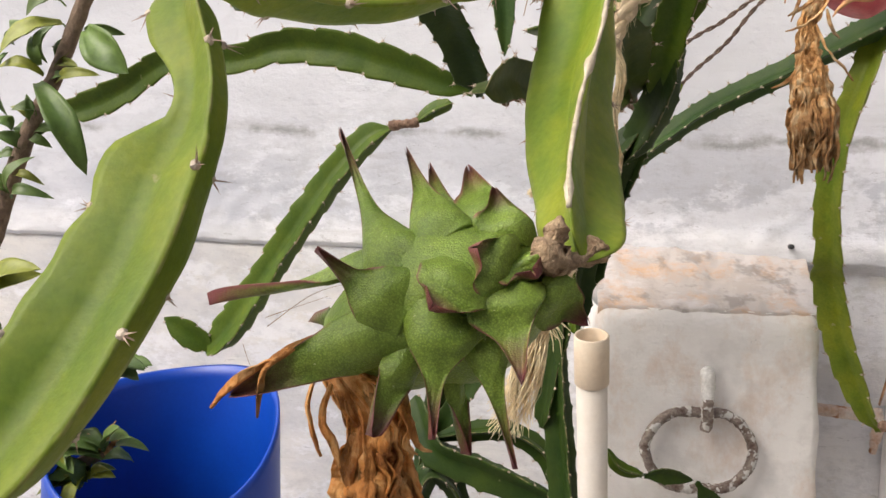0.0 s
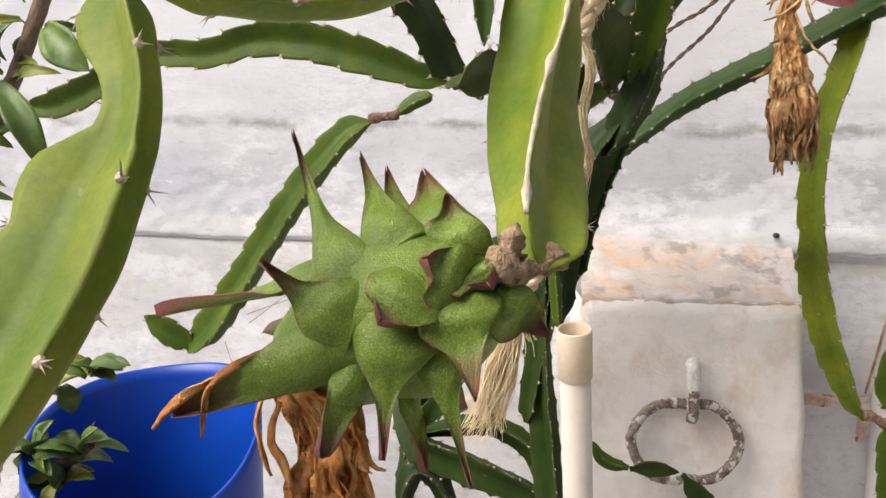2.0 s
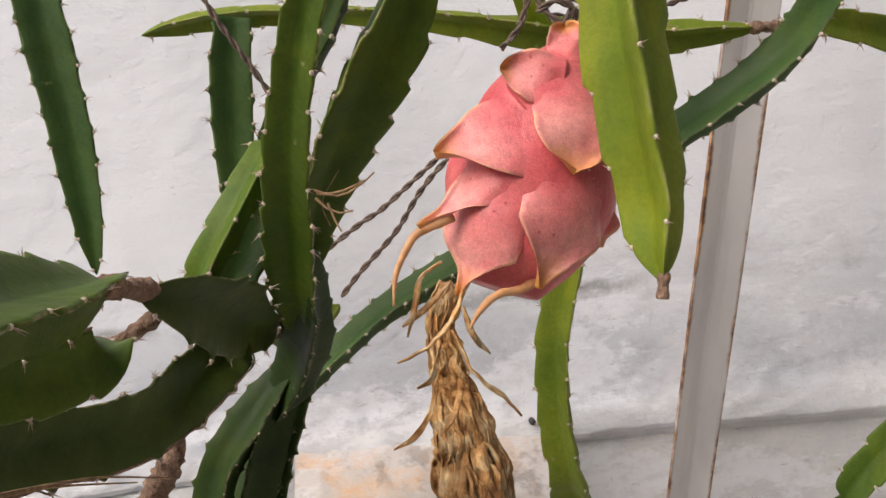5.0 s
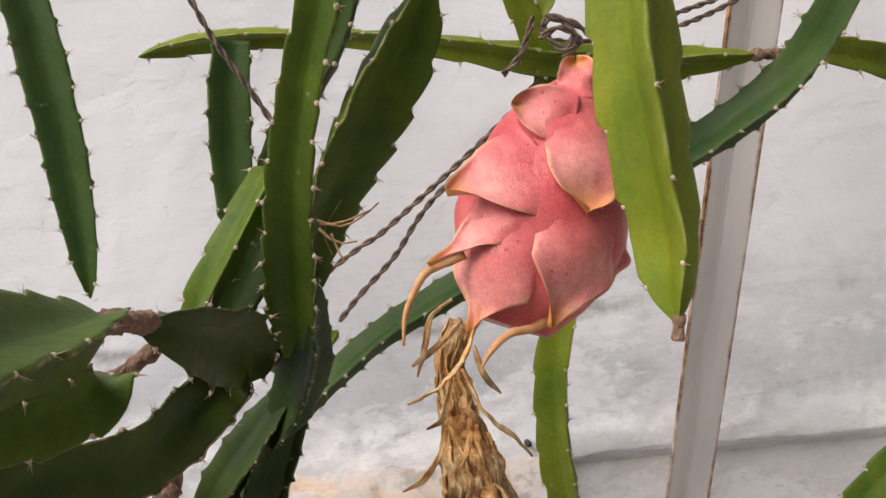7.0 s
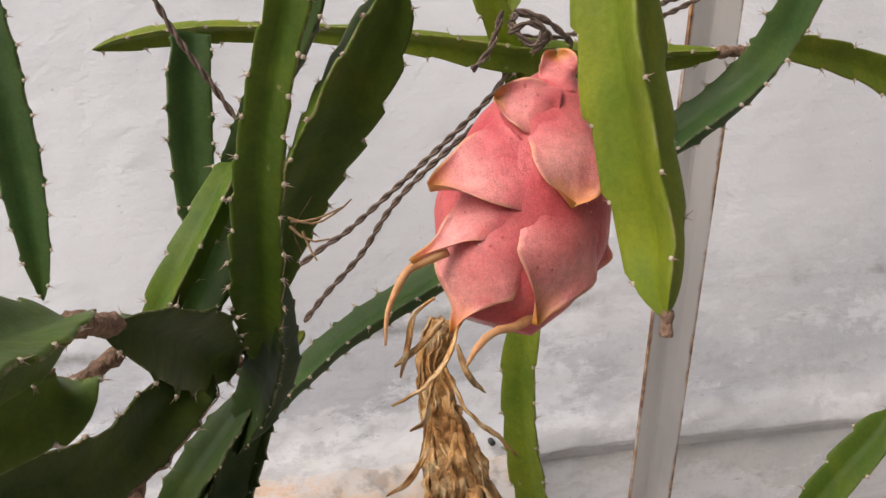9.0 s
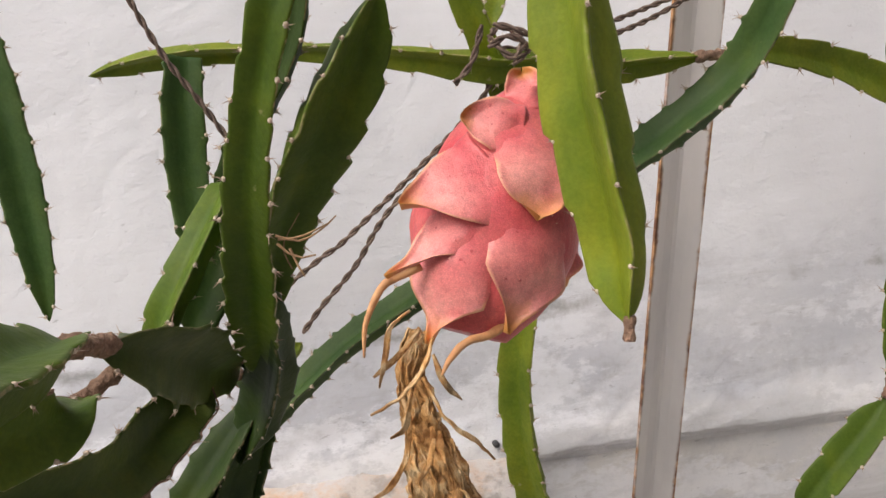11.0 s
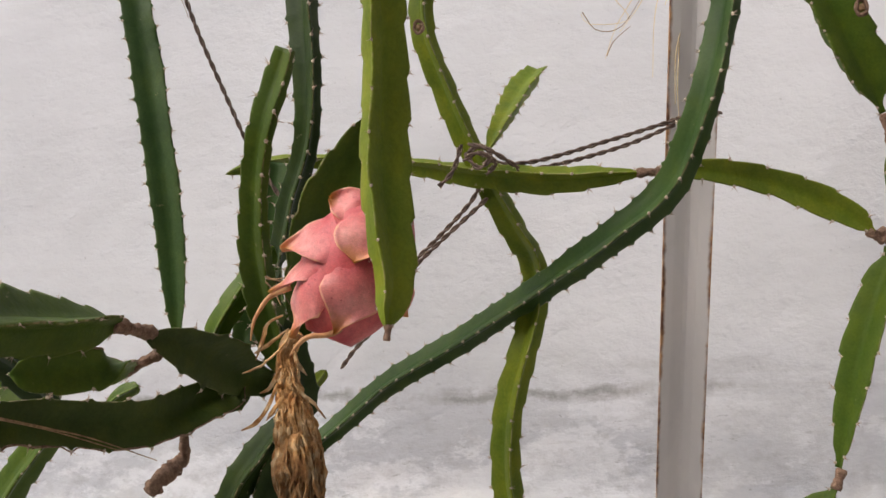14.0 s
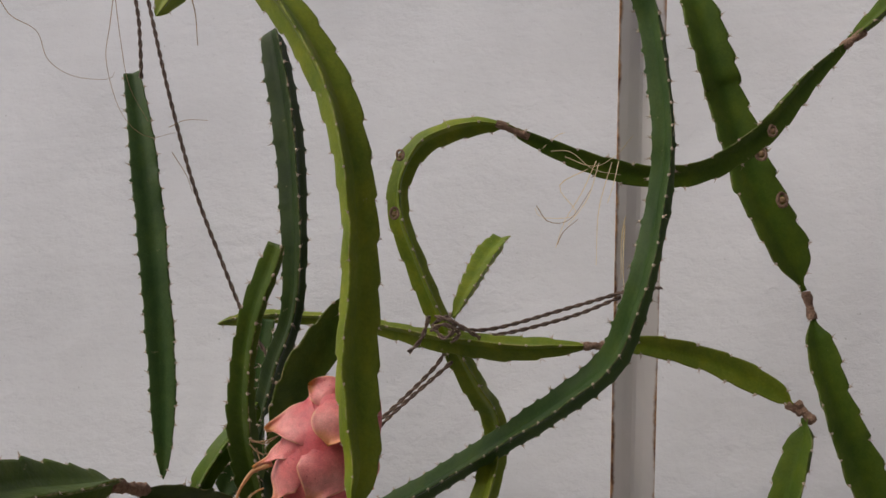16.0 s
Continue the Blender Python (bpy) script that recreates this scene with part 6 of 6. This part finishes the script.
for path in [
    [(-0.0893, 0.71, 1.647), (-0.0748, 0.71, 1.628), (-0.0457, 0.71, 1.61), (-0.0298, 0.71, 1.577), (-0.0012, 0.71, 1.558), (0.0342, 0.71, 1.554), (0.041, 0.71, 1.562)],
    [(0.0265, 0.72, 1.679), (0.0259, 0.72, 1.625), (0.0264, 0.72, 1.579), (0.048, 0.72, 1.521), (0.0726, 0.73, 1.499), (0.1015, 0.73, 1.503)],
    [(0.0235, 0.72, 1.679), (0.0374, 0.72, 1.611), (0.0526, 0.72, 1.553), (0.0722, 0.73, 1.516)], [(0.0877, 0.75, 1.518), (0.1051, 0.75, 1.526), (0.1281, 0.75, 1.525)],
    [(0.0857, 0.77, 1.497), (0.103, 0.77, 1.471), (0.1105, 0.77, 1.452)], [(0.4677, 0.7, 1.411), (0.4785, 0.7, 1.395), (0.4989, 0.7, 1.397), (0.5204, 0.7, 1.427)], [(0.4859, 0.7, 1.372), (0.4924, 0.7, 1.385), (0.5066, 0.7, 1.397)],
    [(-0.2069, 0.98, 0.8437), (-0.1526, 0.98, 0.8846), (-0.0999, 0.97, 0.9034)], [(-0.2413, 1, 0.8169), (-0.234, 1, 0.7961), (-0.2252, 1, 0.7788)], [(-0.2139, 1, 0.8516), (-0.1793, 1, 0.8649), (-0.1361, 0.99, 0.8817)],
    [(0.2229, 0.7, 1.174), (0.2188, 0.69, 1.187), (0.2286, 0.68, 1.203)],
]:
    tagged(hairs("thread", None, [path], ROOT, 0.00045, 4), "fine dark thread hanging before the wall", "root", "loose roots and threads")

for path in [[(0.5775, 0.8, 1.483), (0.5726, 0.8, 1.424), (0.568, 0.8, 1.378), (0.5674, 0.8, 1.344)], [(0.582, 0.79, 1.478), (0.5753, 0.795, 1.44), (0.5681, 0.8, 1.407), (0.5647, 0.8, 1.361)], [(0.5565, 0.79, 1.473), (0.5644, 0.79, 1.466), (0.5738, 0.79, 1.47)]]:
    tagged(hairs("pale_thread", None, [path], FRAY, 0.0008, 4), "pale fibre thread hanging along the post", "thread", "loose roots and threads")

# corky scars on the trailing stems
for c, r in (((0.336, 0.702, 1.465), 0.0042), ((0.3304, 0.708, 1.407), 0.0046), ((0.7174, 0.776, 1.492), 0.006), ((0.7367, 0.782, 1.442), 0.0062), ((0.6969, 0.69, 1.482), 0.0045)):
    rim = [(c[0] + r * 0.8 * math.cos(a), c[1] + 0.001 * math.sin(2 * a), c[2] + r * 1.2 * math.sin(a), r * 0.3) for a in np.linspace(0, 2 * math.pi, 9)]
    tube("scar", right, rim, CORK, 8, 0.7, 0.0012, "pale corky scar with a dark middle")
    tube("scar", right, [(c[0], c[1], c[2] - r * 0.5, r * 0.4), (c[0], c[1] + 0.0005, c[2], r * 0.55), (c[0], c[1], c[2] + r * 0.5, r * 0.4)], ROOT, 8, 0.5, 0.0012, "dark middle of a scar")

# ---- blue bucket with a small potted plant ----
bucket = thing("plastic_bucket", "blue plastic bucket with a slanting cut rim standing by the wall", "bucket")
bx, by = -0.272, 0.828
verts, faces, sides = [], [], 64
wall = [(0.121, 0.0), (0.118, 0.5), (0.114, 0.97), (0.1135, 1.0), (0.1105, 1.0), (0.1085, 0.97), (0.1125, 0.5), (0.115, 0.02)]
for r, f in wall:
    for k in range(sides):
        a = 2 * math.pi * k / sides
        x, y = r * math.cos(a), r * math.sin(a)
        top = 0.757 + 0.47 * y + 0.008 * math.sin(2 * a + 0.6) + 0.004 * math.sin(3 * a)
        verts.append((bx + x * (1 + 0.02 * math.cos(2 * a)), by + y, 0.40 + (top - 0.40) * f))
for i in range(len(wall) - 1):
    for k in range(sides):
        faces.append((i * sides + k, i * sides + (k + 1) % sides, (i + 1) * sides + (k + 1) % sides, (i + 1) * sides + k))
faces.append(tuple(range(sides - 1, -1, -1)))
mesh_object("shell", verts, faces, BLUEP, bucket)
bm = bmesh.new()
bmesh.ops.create_circle(bm, cap_ends=True, radius=0.111, segments=48)
bmesh.ops.triangulate(bm, faces=bm.faces)
bmesh.ops.subdivide_edges(bm, edges=bm.edges, cuts=3, use_grid_fill=True)
for v in bm.verts:
    v.co.z = 0.004 * noise.noise(Vector((v.co.x * 60, v.co.y * 60, 0)))
soil = part("soil", bm, SOIL, bucket, "dark soil")
soil.location = (bx, by, 0.62)


leaf_rng = random.Random(77)


def leaf(parent, base, tip, out, width, bulge=0.004, name="leaf"):
    skin = leaf_rng.choice((LEAF, LEAF, PALELEAF))
    return blade(name, parent, base, tip, out, width * 1.5, bulge, skin, leaf_rng.uniform(0.25, 0.8), 0.0004, leaf_rng.uniform(-0.5, 0.1) * np.linalg.norm(np.array(tip) - np.array(base)), full=leaf_rng.uniform(0.5, 0.72), sharp=0.6, wave=0.25)


potted = thing("potted_shrub", "small leafy shrub with a withered shoot growing in the bucket", "shrub")
tube("trunk", potted, [(*(-0.3646, 0.8, 0.6231), 0.009), (*(-0.3602, 0.8, 0.6819), 0.008), (*(-0.3557, 0.8, 0.7227), 0.0065), (*(-0.3229, 0.8, 0.7387), 0.005)], BARK, 8, 0.3, 0.006)
rng = random.Random(21)
for cx_, cy_ in ((-0.3229, 0.8, 0.7415)[0::2], (-0.3429, 0.8, 0.7117)[0::2], (-0.314, 0.8, 0.8223)[0::2], (-0.3477, 0.8, 0.8053)[0::2], (-0.3704, 0.82, 0.739)[0::2]):
    for k in range(9):
        a = rng.uniform(0, 6.28)
        base = np.array((cx_, 0.80, cy_)) + np.array([rng.uniform(-0.004, 0.004), rng.uniform(-0.01, 0.01), rng.uniform(-0.006, 0.006)])
        way = unit(np.array([math.cos(a), rng.uniform(-0.7, 0.3), 0.45 * math.sin(a) + 0.35]))
        leaf(potted, base, base + way * rng.uniform(0.025, 0.042), (0.0, -0.5, 1.0), rng.uniform(0.005, 0.008))
for pts in ([(-0.3229, 0.8, 0.7387), (-0.3201, 0.8, 0.7589), (-0.3116, 0.8, 0.7736)], [(-0.3229, 0.8, 0.7387), (-0.3093, 0.795, 0.7552), (-0.2998, 0.79, 0.76)], [(-0.3257, 0.8, 0.7357), (-0.3345, 0.8, 0.7554), (-0.3431, 0.8, 0.7608)]):
    dried_petal(potted, pts, 0.003, 1.0, "withered_leaf")

# ---- shrub at the side ----
shrub = thing("leafy_shrub", "slender shrub with a brown branch and small curled green leaves", "shrub")
tube("branch", shrub, [(*(-0.1866, 0.5, 1.156), 0.0042), (*(-0.2003, 0.5, 1.119), 0.0046), (*(-0.2175, 0.5, 1.075), 0.0048), (*(-0.2368, 0.5, 1.034), 0.0050), (*(-0.2528, 0.5, 0.9865), 0.0054), (*(-0.2819, 0.5, 0.8956), 0.006), (*(-0.3122, 0.5, 0.7634), 0.007), (*(-0.3302, 0.5, 0.4944), 0.008)], BARK, 10, 0.2, 0.006)
tube("twig", shrub, [(*(-0.2003, 0.5, 1.136), 0.002), (*(-0.139, 0.5, 1.159), 0.0014), (*(-0.1122, 0.5, 1.164), 0.001), (*(-0.0818, 0.5, 1.18), 0.0007)], BARK, 6, 0.2, 0.006)
rng = random.Random(31)
top, low_end = np.array((-0.1951, 0.5, 1.133)), np.array((-0.2474, 0.5, 1.006))
for k in range(22):
    base = top + (low_end - top) * rng.random()
    way = unit(np.array([rng.uniform(-1, 1), rng.uniform(-0.6, 0.3), rng.uniform(-0.2, 1.0)]))
    leaf(shrub, base, base + way * rng.uniform(0.010, 0.021), (rng.uniform(-0.6, 0.6), -0.8, 0.5), rng.uniform(0.0020, 0.0036), 0.002)
for base, tip, w in (
    ((-0.2264, 0.495, 1.068), (-0.1886, 0.475, 1.022), 0.0068), ((-0.1962, 0.495, 1.101), (-0.1637, 0.48, 1.073), 0.0085), ((-0.2137, 0.5, 1.105), (-0.2464, 0.49, 1.084), 0.0062),
    ((-0.221, 0.495, 1.081), (-0.2128, 0.49, 1.102), 0.0036), ((-0.2172, 0.5, 1.07), (-0.1868, 0.49, 1.074), 0.0033), ((-0.2229, 0.495, 1.073), (-0.2452, 0.485, 1.08), 0.0033),
    ((-0.2252, 0.495, 1.079), (-0.2288, 0.49, 1.095), 0.0030), ((-0.2423, 0.49, 1.085), (-0.2441, 0.48, 1.05), 0.0034), ((-0.2422, 0.495, 0.9993), (-0.2194, 0.485, 1.004), 0.0032),
    ((-0.2446, 0.495, 1.002), (-0.2307, 0.49, 1.025), 0.0032), ((-0.2002, 0.5, 1.102), (-0.1747, 0.5, 1.099), 0.0024), ((-0.2459, 0.5, 1.038), (-0.2521, 0.49, 1.046), 0.004),
    ((-0.2567, 0.495, 0.9441), (-0.2203, 0.48, 0.9603), 0.0062), ((-0.2575, 0.495, 0.9388), (-0.2326, 0.49, 0.9556), 0.0055), ((-0.2605, 0.495, 0.9248), (-0.2465, 0.49, 0.9121), 0.005),
    ((-0.2482, 0.5, 0.9994), (-0.2562, 0.49, 1.004), 0.003), ((-0.2153, 0.5, 1.119), (-0.2323, 0.49, 1.113), 0.005), ((-0.2328, 0.5, 1.103), (-0.2525, 0.51, 1.095), 0.004),
    ((-0.139, 0.5, 1.159), (-0.1486, 0.5, 1.177), 0.006), ((-0.1323, 0.5, 1.162), (-0.1228, 0.49, 1.139), 0.005), ((-0.1155, 0.5, 1.163), (-0.0933, 0.49, 1.136), 0.0045),
    ((-0.1088, 0.5, 1.166), (-0.0862, 0.49, 1.165), 0.004), ((-0.0953, 0.5, 1.174), (-0.0534, 0.49, 1.179), 0.004), ((-0.139, 0.5, 1.159), (-0.1285, 0.51, 1.178), 0.006),
    ((-0.1458, 0.5, 1.157), (-0.1567, 0.49, 1.162), 0.006), ((-0.1222, 0.5, 1.162), (-0.1199, 0.51, 1.179), 0.004),
):
    leaf(shrub, base, tip, (rng.uniform(-0.5, 0.5), -0.8, rng.uniform(0.1, 0.9)), w * 0.85, 0.006)
    if w > 0.004:
        tube("leaf_stalk", shrub, [(*base, 0.0006), (*(np.array(base) + (0.002, 0.003, -0.003)), 0.0006)], LEAF, 5)

# ---- small fixtures ----
cable = thing("black_cable", "black cable hanging along the top of the wall", "cable")
tube("cable", cable, [(*(-0.4181, 0.7, 1.633), 0.0045), (*(-0.3233, 0.7, 1.656), 0.0045), (*(-0.2052, 0.7, 1.7), 0.0045), (*(0.0053, 0.7, 1.725), 0.004), (*(0.1822, 0.7, 1.695), 0.004), (*(0.2204, 0.7, 1.69), 0.004), (*(0.2556, 0.7, 1.699), 0.004), (*(0.3452, 0.7, 1.76), 0.004)], BLACK, 10, 0.0, 0.008)
nail = tube("wall_peg", None, [(0.4443, 1.09, 0.9571, 0.0034), (0.4405, 1.066, 0.9576, 0.0034), (0.44, 1.064, 0.9577, 0.0026)], BLACK, 10)
tagged(nail, "small black peg stuck in the plaster wall", "peg")
